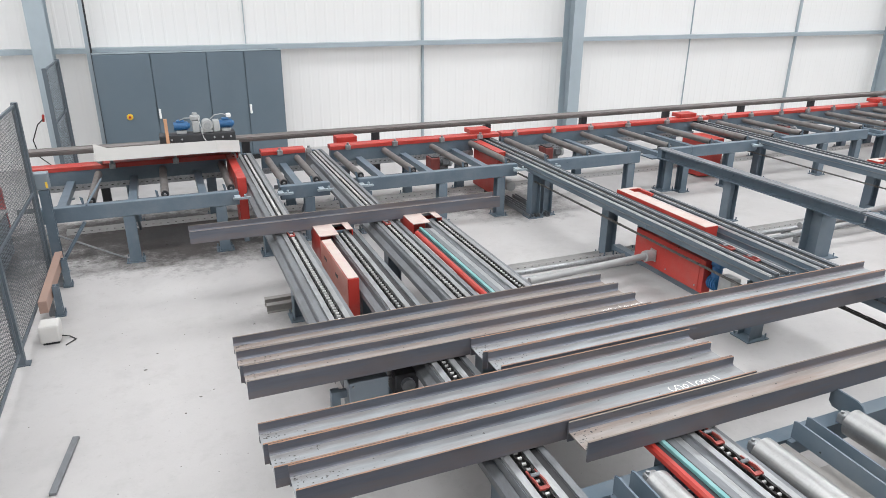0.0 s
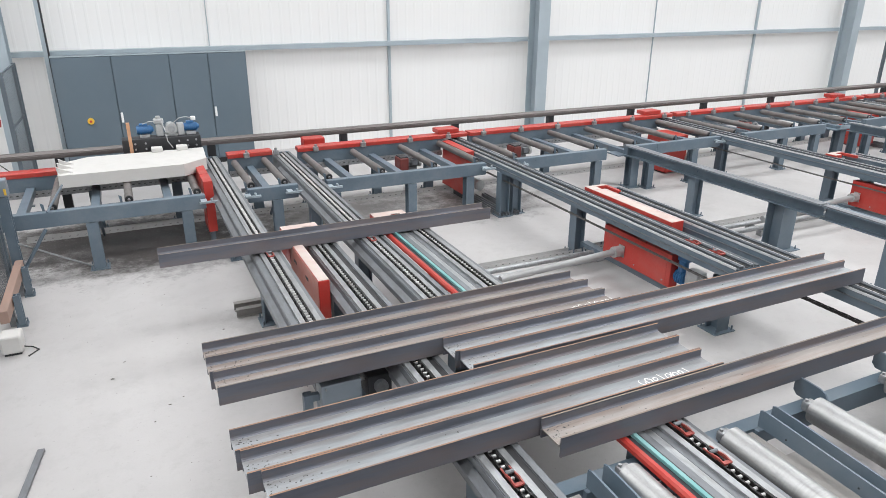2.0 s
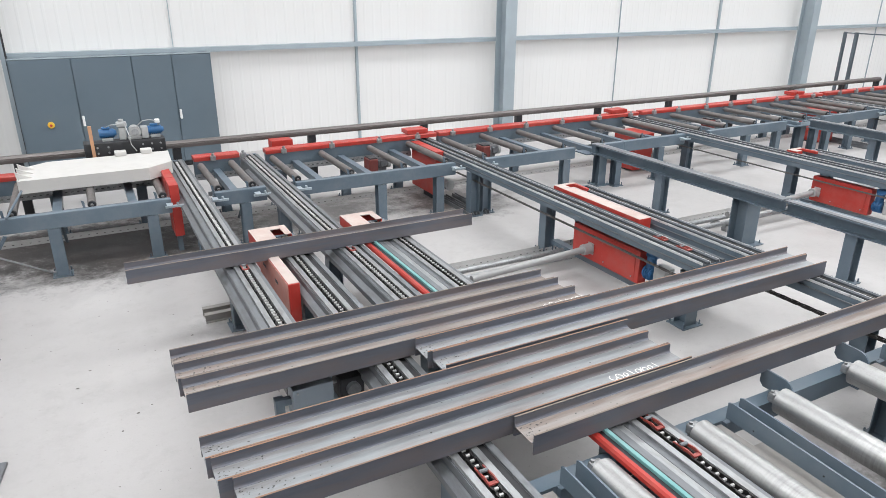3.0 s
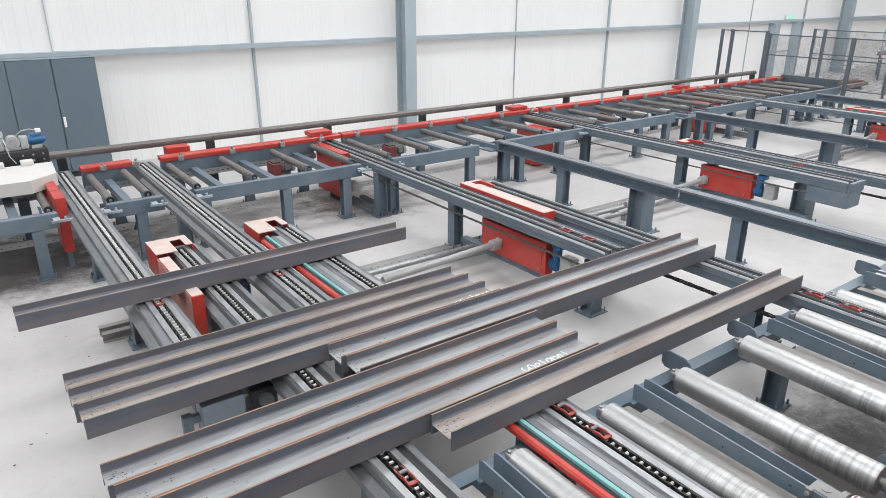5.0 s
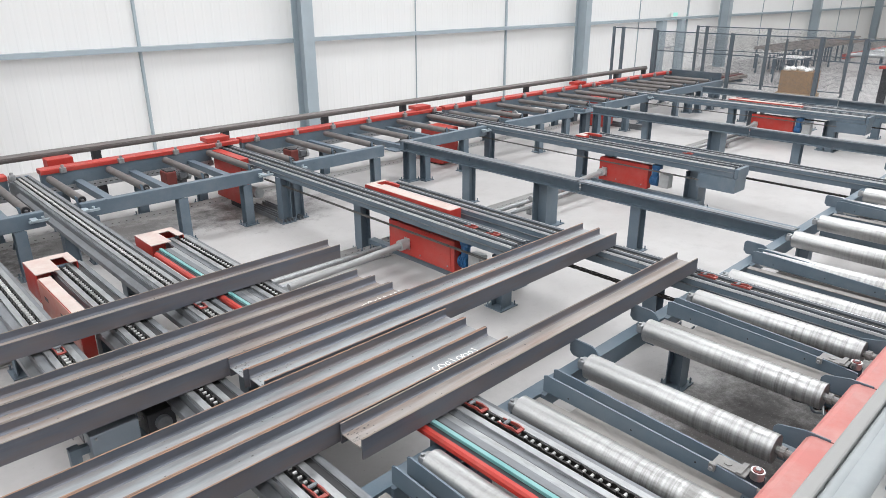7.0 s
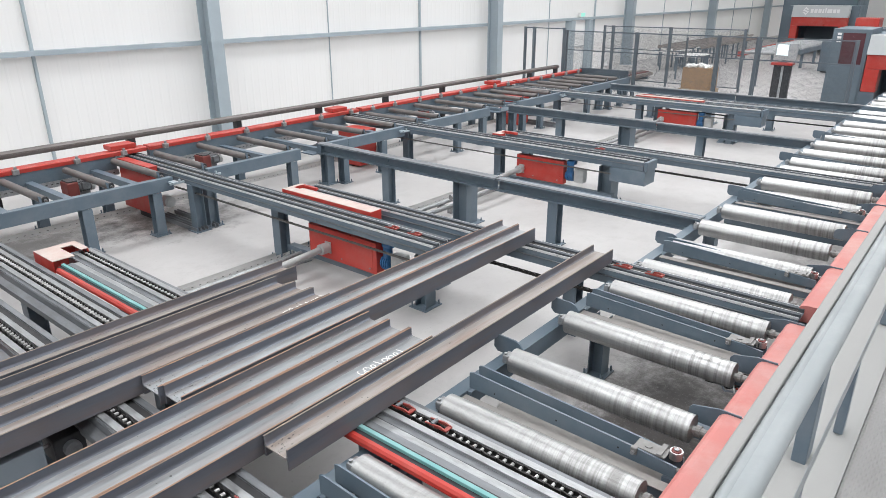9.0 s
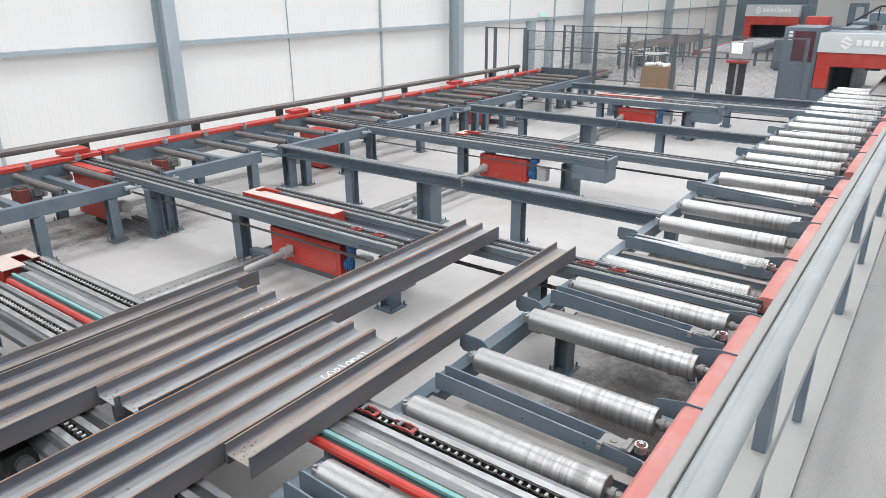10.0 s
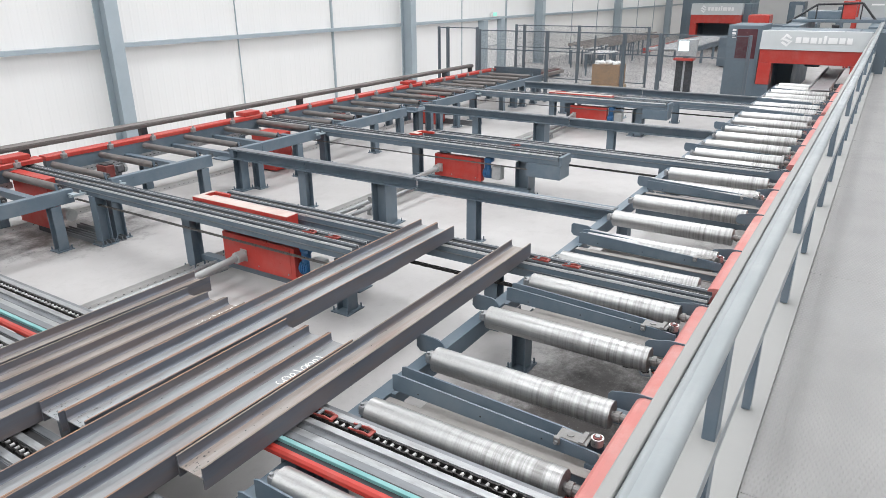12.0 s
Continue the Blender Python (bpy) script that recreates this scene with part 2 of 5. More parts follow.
M_CARD = mat("cardboard", (0.29, 0.19, 0.115), 0.8, 0, 0.12, 4)
M_COPPER = mat("tan_strap", (0.50, 0.27, 0.15), 0.55, 0, 0.15, 8)
M_YEL = mat("yellow", (0.75, 0.48, 0.05), 0.5, 0, 0.05, 8)
M_GREYFACE = mat("grey_machine_paint", (0.40, 0.42, 0.43), 0.4, 0, 0.05, 1.5)
M_OFFWHITE = mat("white_paint", (0.78, 0.78, 0.77), 0.5, 0, 0.03, 5)
M_DOGRED = mat("greasy_red_paint", (0.34, 0.055, 0.045), 0.45, 0.1, 0.2, 20, (0.14, 0.10, 0.09), 0.7, 14)
M_CLAMP = mat("worn_galvanised_clamp", (0.25, 0.245, 0.24), 0.55, 0.3, 0.15, 18, (0.16, 0.15, 0.145), 0.6, 12)
M_DUSTPLATE = mat("dusty_floor_plate", (0.29, 0.275, 0.262), 0.7, 0.1, 0.10, 5, (0.18, 0.165, 0.155), 0.6, 6)
M_DUSTRED = mat("dusty_faded_red", (0.50, 0.20, 0.165), 0.7, 0, 0.10, 3, (0.54, 0.37, 0.33), 0.8, 2.2)
M_TRAY = mat("dusty_galvanised_tray", (0.52, 0.515, 0.51), 0.6, 0.15, 0.10, 5, (0.36, 0.35, 0.34), 0.5, 3)
M_SHAFT = mat("dusty_grey_shaft", (0.34, 0.34, 0.34), 0.5, 0.3, 0.10, 4, (0.25, 0.24, 0.235), 0.5, 3)
M_SIGN = mat("pale_sign_film", (0.62, 0.62, 0.62), 0.6, 0, 0.04, 5)
M_CABLE = mat("black_cable", (0.03, 0.03, 0.03), 0.5, 0, 0.1, 10)
M_GREYBOX = mat("grey_plastic_box", (0.215, 0.25, 0.285), 0.45, 0, 0.05, 6)


def checker_plate():
    m, nt, b = nodes_of("tread_plate")
    n, l = nt.nodes, nt.links
    tc = n.new("ShaderNodeTexCoord")
    outs = []
    for rot in (45, -45):
        mp = n.new("ShaderNodeMapping")
        mp.inputs["Rotation"].default_value = (0, 0, radians(rot))
        mp.inputs["Scale"].default_value = (20, 62, 1)
        l.new(tc.outputs["Object"], mp.inputs[0])
        v = n.new("ShaderNodeTexVoronoi")
        v.inputs["Scale"].default_value = 1.0
        v.inputs["Randomness"].default_value = 0.0
        l.new(mp.outputs[0], v.inputs[0])
        r = n.new("ShaderNodeMapRange")
        r.inputs[1].default_value, r.inputs[2].default_value = 0.18, 0.34
        r.inputs[3].default_value, r.inputs[4].default_value = 1, 0
        l.new(v.outputs["Distance"], r.inputs[0])
        outs.append(r.outputs[0])
    ck = n.new("ShaderNodeTexChecker")
    ck.inputs["Scale"].default_value = 20
    l.new(tc.outputs["Object"], ck.inputs[0])
    mx = n.new("ShaderNodeMix")
    l.new(ck.outputs["Fac"], mx.inputs[0]), l.new(outs[0], mx.inputs[2]), l.new(outs[1], mx.inputs[3])
    bp = n.new("ShaderNodeBump")
    bp.inputs["Strength"].default_value, bp.inputs["Distance"].default_value = 0.5, 0.004
    l.new(mx.outputs[0], bp.inputs["Height"]), l.new(bp.outputs[0], b.inputs["Normal"])
    ns = n.new("ShaderNodeTexNoise")
    ns.inputs["Scale"].default_value, ns.inputs["Detail"].default_value = 1.6, 8
    l.new(tc.outputs["Object"], ns.inputs[0])
    cr = n.new("ShaderNodeMix")
    cr.data_type = "RGBA"
    cr.inputs[6].default_value, cr.inputs[7].default_value = (0.235, 0.231, 0.229, 1), (0.345, 0.34, 0.336, 1)
    l.new(ns.outputs[0], cr.inputs[0])
    bar = n.new("ShaderNodeMix")
    bar.data_type = "RGBA"
    bar.inputs[7].default_value = (0.24, 0.235, 0.23, 1)
    half = n.new("ShaderNodeMath")
    half.operation = "MULTIPLY"
    half.inputs[1].default_value = 0.15
    l.new(mx.outputs[0], half.inputs[0])
    l.new(half.outputs[0], bar.inputs[0]), l.new(cr.outputs[2], bar.inputs[6]), l.new(bar.outputs[2], b.inputs["Base Color"])
    b.inputs["Metallic"].default_value, b.inputs["Roughness"].default_value = 0.15, 0.48
    return m


M_TREAD = checker_plate()


def glow(name, c, s):
    m, nt, b = nodes_of(name)
    b.inputs["Base Color"].default_value = (*c, 1)
    b.inputs["Emission Color"].default_value = (*c, 1)
    b.inputs["Emission Strength"].default_value = s
    return m


M_SCREEN = glow("lit_screen", (0.8, 0.88, 0.92), 0.9)
M_EXIT = glow("exit_sign_face", (0.30, 0.70, 0.60), 0.3)
M_GREENLAMP = glow("green_lamp", (0.05, 0.8, 0.3), 1.5)


# ---- mesh helpers ----
def part(name, bm, material, parent=None, label="", smooth=False):
    me = bpy.data.meshes.new(name)
    bmesh.ops.recalc_face_normals(bm, faces=bm.faces)
    if smooth:
        for f in bm.faces:
            f.smooth = True
        for e in bm.edges:
            if len(e.link_faces) == 2 and e.calc_face_angle() > 0.6:
                e.smooth = False
    bm.to_mesh(me)
    bm.free()
    for mm in material if isinstance(material, (list, tuple)) else [material]:
        me.materials.append(mm)
    ob = new(name, me)
    if parent is not None:
        ob.parent = parent
    if label:
        ob["label"] = label
    return ob


def thing(name, label, category, group="", kind="", at=(0, 0, 0)):
    ob = new(name)
    ob.location = at
    ob.empty_display_size = 0.1
    return tagged(ob, label, category, group, kind)


def box(bm, x0, x1, y0, y1, z0, z1, mi=0):
    v = [bm.verts.new((x, y, z)) for z in (z0, z1) for x, y in ((x0, y0), (x1, y0), (x1, y1), (x0, y1))]
    fs = []
    for q in ((3, 2, 1, 0), (4, 5, 6, 7), (0, 1, 5, 4), (1, 2, 6, 5), (2, 3, 7, 6), (3, 0, 4, 7)):
        f = bm.faces.new([v[i] for i in q])
        f.material_index = mi
        fs.append(f)
    return fs


def bbox(bm, x0, x1, y0, y1, z0, z1, bev=0.006, mi=0):
    """A box with bevelled edges."""
    fs = box(bm, x0, x1, y0, y1, z0, z1, mi)
    edges = list({e for f in fs for e in f.edges})
    bmesh.ops.bevel(bm, geom=edges, offset=bev, segments=2, affect="EDGES", profile=0.5)


def rod(bm, p, q, r, seg=12, r2=None, mi=0, cap=True):
    p, q = Vector(p), Vector(q)
    d = q - p
    side = d.orthogonal().normalized()
    up = d.cross(side).normalized()
    r2 = r if r2 is None else r2
    a, b = [], []
    for i in range(seg):
        w = 2 * math.pi * i / seg
        o = side * math.cos(w) + up * math.sin(w)
        a.append(bm.verts.new(p + o * r))
        b.append(bm.verts.new(q + o * r2))
    for i in range(seg):
        j = (i + 1) % seg
        bm.faces.new((a[i], a[j], b[j], b[i])).material_index = mi
    if cap:
        bm.faces.new(a[::-1]).material_index = mi
        bm.faces.new(b).material_index = mi


def prism(bm, pts, axis, a, b, mi=0):
    """A closed outline in the plane across axis, drawn out from a to b."""
    def at(u, v, w):
        return {"x": (w, u, v), "y": (u, w, v), "z": (u, v, w)}[axis]
    va = [bm.verts.new(at(u, v, a)) for u, v in pts]
    vb = [bm.verts.new(at(u, v, b)) for u, v in pts]
    n = len(pts)
    for i in range(n):
        j = (i + 1) % n
        bm.faces.new((va[i], va[j], vb[j], vb[i])).material_index = mi
    bm.faces.new(va[::-1]).material_index = mi
    bm.faces.new(vb).material_index = mi


def i_outline(c, z0, w, h, tf, tw):
    """An I-section standing upright: centre c, foot z0, flange width w, height h."""
    x0, x1, a, b = c - w / 2, c + w / 2, c - tw / 2, c + tw / 2
    return [(x0, z0), (x1, z0), (x1, z0 + tf), (b, z0 + tf), (b, z0 + h - tf), (x1, z0 + h - tf), (x1, z0 + h), (x0, z0 + h),
            (x0, z0 + h - tf), (a, z0 + h - tf), (a, z0 + tf), (x0, z0 + tf)]


def tube_path(bm, pts, r, seg=8):
    for p, q in zip(pts[:-1], pts[1:]):
        rod(bm, p, q, r, seg)


def one(fn, *a, **k):
    bm = bmesh.new()
    fn(bm, *a, **k)
    return bm


# ---- the hall ----
X0, X1, Y0, Y1 = -9.0, 58.0, -9.0, 14.4
floor = tagged(part("floor", one(box, X0 - 1, X1 + 1, Y0 - 1, Y1 + 1, -0.2, 0.0), M_FLOOR), "pale grey dusty concrete floor with dark scuffs, grime and painted shade", "floor", kind="structure")

wall_north = tagged(new("wall_north"), "white ribbed metal wall panels between grey steel rails", "wall", kind="structure")


def ribbed_panel(x0, x1, z0, z1, y):
    """Trapezoid-ribbed sheet facing the hall."""
    bm = bmesh.new()
    pts, x, p = [], x0, 0.20
    while x < x1 - 1e-6:
        for dx, dy in ((0.0, 0.0), (0.016, -0.0028), (0.045, -0.0028), (0.061, 0.0)):
            if x + dx <= x1:
                pts.append((x + dx, y + dy))
        x += p
    pts.append((x1, y))
    lo = [bm.verts.new((a, b, z0)) for a, b in pts]
    hi = [bm.verts.new((a, b, z1)) for a, b in pts]
    bl = [bm.verts.new((a, y + 0.08, z0)) for a in (x0, x1)]
    bh = [bm.verts.new((a, y + 0.08, z1)) for a in (x0, x1)]
    for i in range(len(pts) - 1):
        bm.faces.new((lo[i], lo[i + 1], hi[i + 1], hi[i]))
    bm.faces.new((lo[0], hi[0], bh[0], bl[0]))
    bm.faces.new((lo[-1], bl[1], bh[1], hi[-1]))
    return bm


JOINTS = [X0, -5.8, -2.05, 1.64, 5.36, 9.15, 12.72, 16.38, 20.3, 24.0, 27.7, 31.5, 35.2, 38.9, 42.6, 46.3, 50.0, 54.0, X1]
M_GREYSHEET = mat("grey_cladding", (0.70, 0.705, 0.69), 0.5, 0, 0.05, 1)
let_daylight_through(M_GREYSHEET, 0.14)
for a, b in zip(JOINTS[:-1], JOINTS[1:]):
    part("panel", ribbed_panel(a + 0.004, b - 0.004, 0.0, 2.10, 14.40), M_GREYSHEET if a > 31 and b < 54.5 else M_WALL, wall_north)
    part("panel", ribbed_panel(a + 0.004, b - 0.004, 2.11, ROOF_Z, 14.40), M_WALL, wall_north)
for jx, w in zip(JOINTS[1:-1], [0.012, 0, 0.012, 0.05, 0, 0.012, 0.05, 0, 0.012, 0.05, 0, 0.012, 0.02, 0.02, 0.02, 0.02, 0.05]):
    if w:
        part("joint_strip", one(box, jx - w / 2, jx + w / 2, 14.36 if w < 0.04 else 14.33, 14.395, 0, ROOF_Z), M_STEELPAINT, wall_north)
for z in (2.11, 5.0):
    bm = bmesh.new()
    prism(bm, [(14.18, z - 0.04), (14.18, z + 0.05), (14.385, z + 0.05), (14.385, z + 0.03), (14.20, z + 0.03), (14.20, z - 0.04)], "x", X0, X1)
    tagged(part("wall_rail", bm, M_STEELPAINT), "grey folded steel sheeting rail along the wall", "wall rail", kind="structure")
for cx in (-1.83, 8.93, 19.8, 30.3, 41.2, 52.2):
    bm = bmesh.new()
    # I-section column, web across the wall
    w, d, yb = 0.30, 0.42, 14.17
    for y in (yb - d, yb - 0.02):
        box(bm, cx - w / 2, cx + w / 2, y, y + 0.02, 0, ROOF_Z)
    box(bm, cx - 0.008, cx + 0.008, yb - d + 0.02, yb - 0.02, 0, ROOF_Z)
    box(bm, cx - 0.22, cx + 0.22, yb - d - 0.08, yb + 0.02, 0, 0.025)
    tagged(part("steel_column", bm, M_STEELPAINT), "grey painted steel I-section column against the wall", "column", "wall columns")

# other walls close the hall; west, south and the roof are unseen additions
M_PLAINWALL = mat("white_wall", (0.78, 0.78, 0.78), 0.6, 0, 0.03, 0.5)
for nm, q in (("wall_west", (X0 - 0.2, X0, Y0, Y1 + 0.1)), ("wall_south", (X0, X1, Y0 - 0.2, Y0)), ("wall_east", (X1, X1 + 0.2, Y0, Y1 + 0.1))):
    tagged(part(nm, one(box, *q, 0, ROOF_Z), M_PLAINWALL), "plain white hall wall", "wall", kind="structure")
bm = bmesh.new()
box(bm, X0, X1, Y0, Y1 + 0.1, ROOF_Z, ROOF_Z + 0.15)
tagged(part("ceiling", bm, M_PLAINWALL), "white sheet metal hall roof", "ceiling", kind="structure")

# ---- electrical cabinet row ----
cab = thing("electrical_cabinet", "row of dark blue-grey electrical cabinets with four doors", "cabinet", at=(0, 0, 0))
part("body", one(bbox, -1.08, 2.2, 13.72, 14.14, 0.10, 2.09), M_CAB, cab)
part("plinth", one(box, -1.06, 2.18, 13.76, 14.13, 0.0, 0.10), M_BLACK, cab)
dx = [-1.07, -0.14, 0.82, 1.5, 2.19]
for i, (a, b) in enumerate(zip(dx[:-1], dx[1:])):
    d = part("door", one(bbox, a + 0.008, b - 0.008, 13.695, 13.718, 0.12, 2.08, 0.004), M_CAB, cab)
    hx = [None, -0.10, None, 1.54][i]
    if hx:
        part("handle", one(bbox, hx - 0.02, hx + 0.02, 13.66, 13.694, 0.92, 1.10, 0.008), M_OFFWHITE, d, "pale lever handle")
    if i == 0:
        part("main_switch", one(rod, (-0.62, 13.694, 0.98), (-0.62, 13.66, 0.98), 0.055, 20), M_YEL, d, "yellow round main switch")
        part("switch_knob", one(rod, (-0.62, 13.66, 0.98), (-0.62, 13.64, 0.98), 0.022, 14), M_RED, d, "red switch knob")
part("cable_duct", one(box, -1.175, -1.10, 14.0, 14.12, 0.0, 4.2), M_STEELPAINT, cab, "grey cable duct")
part("cable", one(rod, (-1.09, 13.95, 0), (-1.09, 13.95, 4.2), 0.016, 8), M_BLACK, cab, "black cable")
part("top_trim", one(box, -1.08, 2.2, 13.70, 13.72, 2.092, 2.115), M_STEELPAINT, cab)

# ---- roller conveyor along the wall ----
YF, YB = 8.80, 10.42          # front beam, rear beam


def leg_i(bm, x, y, z0, z1, w=0.14, d=0.14, foot=True, web="x"):
    """I-section post with a foot plate and gussets."""
    t = 0.010
    if web == "x":
        for s in (-1, 1):
            box(bm, x - w / 2, x + w / 2, y + s * d / 2 - t / 2, y + s * d / 2 + t / 2, z0 + 0.012, z1)
        box(bm, x - t / 2, x + t / 2, y - d / 2 + t / 2, y + d / 2 - t / 2, z0 + 0.012, z1)
    else:
        for s in (-1, 1):
            box(bm, x + s * w / 2 - t / 2, x + s * w / 2 + t / 2, y - d / 2, y + d / 2, z0 + 0.012, z1)
        box(bm, x - w / 2 + t / 2, x + w / 2 - t / 2, y - t / 2, y + t / 2, z0 + 0.012, z1)
    if foot:
        box(bm, x - w * 0.85, x + w * 0.85, y - d * 0.85, y + d * 0.85, z0, z0 + 0.012)
        for s in (-1, 1):
            for u in (-1, 1):
                rod(bm, (x + s * w * 0.68, y + u * d * 0.68, z0 + 0.012), (x + s * w * 0.68, y + u * d * 0.68, z0 + 0.06), 0.009, 6)


def roller_mesh(x, y0, y1, z, r, shaft=0.07):
    bm = bmesh.new()
    rod(bm, (x, y0, z), (x, y1, z), r, 24)
    bmesh.ops.bevel(bm, geom=[e for e in bm.edges if len(e.link_faces) == 2 and e.calc_face_angle() > 1], offset=0.006, segments=2, affect="EDGES")
    rod(bm, (x, y0 - shaft, z), (x, y0 + 0.01, z), r * 0.28, 10)
    rod(bm, (x, y1 - 0.01, z), (x, y1 + shaft, z), r * 0.28, 10)
    return bm


def wall_section(x0, x1, rollers, legs, cross, drive=None, front=None, guard_end=None, spans=None):
    t = thing("roller_conveyor", "blue-grey steel roller conveyor section with a red chain guard", "conveyor", "wall conveyor sections", at=(0, 0, 0))
    for fa, fb in spans or ((front or x0, x1),):
        part("front_beam", one(bbox, fa, fb, YF - 0.05, YF + 0.05, 0.605, 0.785, 0.008), M_BLUE, t)
    bm = bmesh.new()
    prism(bm, [(YB - 0.04, 0.60), (YB + 0.05, 0.60), (YB + 0.05, 0.838), (YB - 0.04, 0.838)], "x", x0, x1)
    part("rear_beam", bm, M_BLUE, t)
    bm = bmesh.new()
    prism(bm, [(YB - 0.06, 0.84), (YB + 0.14, 0.84), (YB + 0.14, 0.895), (YB + 0.125, 0.908), (YB - 0.045, 0.908), (YB - 0.06, 0.895)], "x", x0, guard_end or x1)
    part("chain_guard", bm, M_RED, t, "red sheet metal chain guard")
    for rx in rollers:
        ro = part("roller", roller_mesh(rx, 8.95, 10.30, 0.782, 0.050, 0.06), M_ROLLDARK, t, "dull grey steel roller", smooth=True)
        part("end_cap", one(rod, (rx, 8.949, 0.782), (rx, 8.935, 0.782), 0.044, 18), M_BLACK, ro, "black roller end")
        part("hub", one(rod, (rx, 8.934, 0.782), (rx, 8.915, 0.782), 0.017, 12), M_GALV, ro, "bright roller hub")
        bm = bmesh.new()
        bbox(bm, rx + 0.15, rx + 0.23, YB - 0.13, YB - 0.065, 0.84, 0.915, 0.008)
        rod(bm, (rx + 0.19, YB - 0.10, 0.915), (rx + 0.19, YB - 0.10, 0.95), 0.022, 10)
        part("bearing", bm, M_GALV, t)
        bm = bmesh.new()
        prism(bm, [(rx - 0.09, 0.74), (rx - 0.07, 0.74), (rx - 0.075, 0.86), (rx - 0.11, 0.88)], "y", YF + 0.03, YF + 0.045)
        box(bm, rx - 0.09, rx + 0.06, YF + 0.045, YF + 0.11, 0.70, 0.722)
        part("roller_bracket", bm, M_BLUE, t)
    bm = bmesh.new()
    box(bm, x0, x1, 10.33, 10.334, 0.565, 0.655)
    box(bm, x0, x1, 10.334, 10.379, 0.565, 0.569)
    part("cable_tray", bm, M_GALV, t, "perforated galvanised tray")
    bm = bmesh.new()
    for x in np.arange(x0 + 0.03, x1 - 0.05, 0.075):
        box(bm, x, x + 0.032, 10.3275, 10.3295, 0.606, 0.616)
    tagged(part("tray_slot", bm, M_SLOT, t), kind="stuff")
    bm = bmesh.new()
    prism(bm, [(9.30, 0.60), (9.36, 0.60), (9.36, 0.606), (9.306, 0.606), (9.306, 0.66), (9.30, 0.66)], "x", x0, x1)
    part("stiffener", bm, M_DULL, t)
    for cx in cross:
        part("cross_member", one(box, cx - 0.05, cx + 0.05, YF + 0.05, YB - 0.04, 0.607, 0.70), M_BLUE, t)
    for lx in legs:
        for y in (YF + 0.02, YB - 0.1):
            part("leg", one(leg_i, lx, y, 0, 0.60, 0.13, 0.12), M_BLUE, t)
        if lx < 3:
            part("brace", one(rod, (lx + 0.06, YF + 0.3, 0.60), (lx + 0.06, YF + 0.9, 0.12), 0.02, 6), M_BLUE, t)
    if drive:
        for d in drive:
            z = 0.65
            bm = bmesh.new()
            rod(bm, (d - 0.02, 9.75, z), (d + 0.16, 9.75, z), 0.058, 16)
            for k in range(6):
                rod(bm, (d + 0.006 + k * 0.026, 9.75, z), (d + 0.016 + k * 0.026, 9.75, z), 0.072, 16)
            bbox(bm, d + 0.03, d + 0.12, 9.64, 9.70, z - 0.02, z + 0.07, 0.006)
            mo = part("motor", bm, M_DULL, t, "finned dull grey drive motor")
            bm = bmesh.new()
            rod(bm, (d + 0.165, 9.75, z), (d + 0.21, 9.75, z), 0.074, 18)
            rod(bm, (d + 0.21, 9.75, z), (d + 0.228, 9.75, z), 0.074, 18, 0.045)
            part("fan_cover", bm, M_GREYMOTOR, mo, "pale grey fan cover", smooth=True)
            part("fan_grille", one(rod, (d + 0.2285, 9.75, z), (d + 0.232, 9.75, z), 0.034, 14), M_BLACK, mo)
            part("gearbox", one(bbox, d - 0.17, d - 0.02, 9.64, 9.88, z - 0.10, z + 0.10, 0.015), M_GEARRED, t, "dark red gearbox housing")
            part("gearbox_top", one(bbox, d - 0.15, d - 0.025, 9.66, 9.86, z + 0.10, z + 0.118, 0.004), M_BLACK, t)
            part("motor_bracket", one(box, d - 0.16, d + 0.2, 9.845, 9.86, z - 0.16, z - 0.02), M_DULL, t)
    return t


wall_section(-1.86, 0.715, [-0.99, -0.16, 0.64], [-0.60, 0.48], [-1.35, -0.55, 0.30], None, -1.54, 0.90)
wall_section(1.24, 1.90, [1.32, 1.76], [1.62], [1.55])
wall_section(2.30, 4.75, [2.38, 3.16, 3.98, 4.68], [2.42, 3.55, 4.49], [2.75, 3.5, 4.4], [3.88], None, 5.25)
wall_section(5.30, 8.05, [5.36, 6.12, 6.90, 7.72], [6.85], [6.6, 7.5], [5.93], None, None, ((5.30, 7.0), (7.42, 8.05)))
wall_section(8.05, 9.50, [8.62, 9.42], [8.95], [8.4, 9.1], None, None, 9.86)
wall_section(9.96, 15.35, [10.05, 10.73, 11.55, 12.3, 13.05, 13.8, 14.5, 15.1], [11.2, 12.1, 13.7, 14.5], [10.7, 11.9, 12.8, 13.6, 14.4], [11.3], None, 15.7, ((10.1, 12.28), (13.45, 15.35)))
wall_section(15.85, 19.4, [16.1, 16.75, 17.4, 18.15, 18.9], [16.9, 18.9], [16.4, 17.1, 17.8, 18.5])

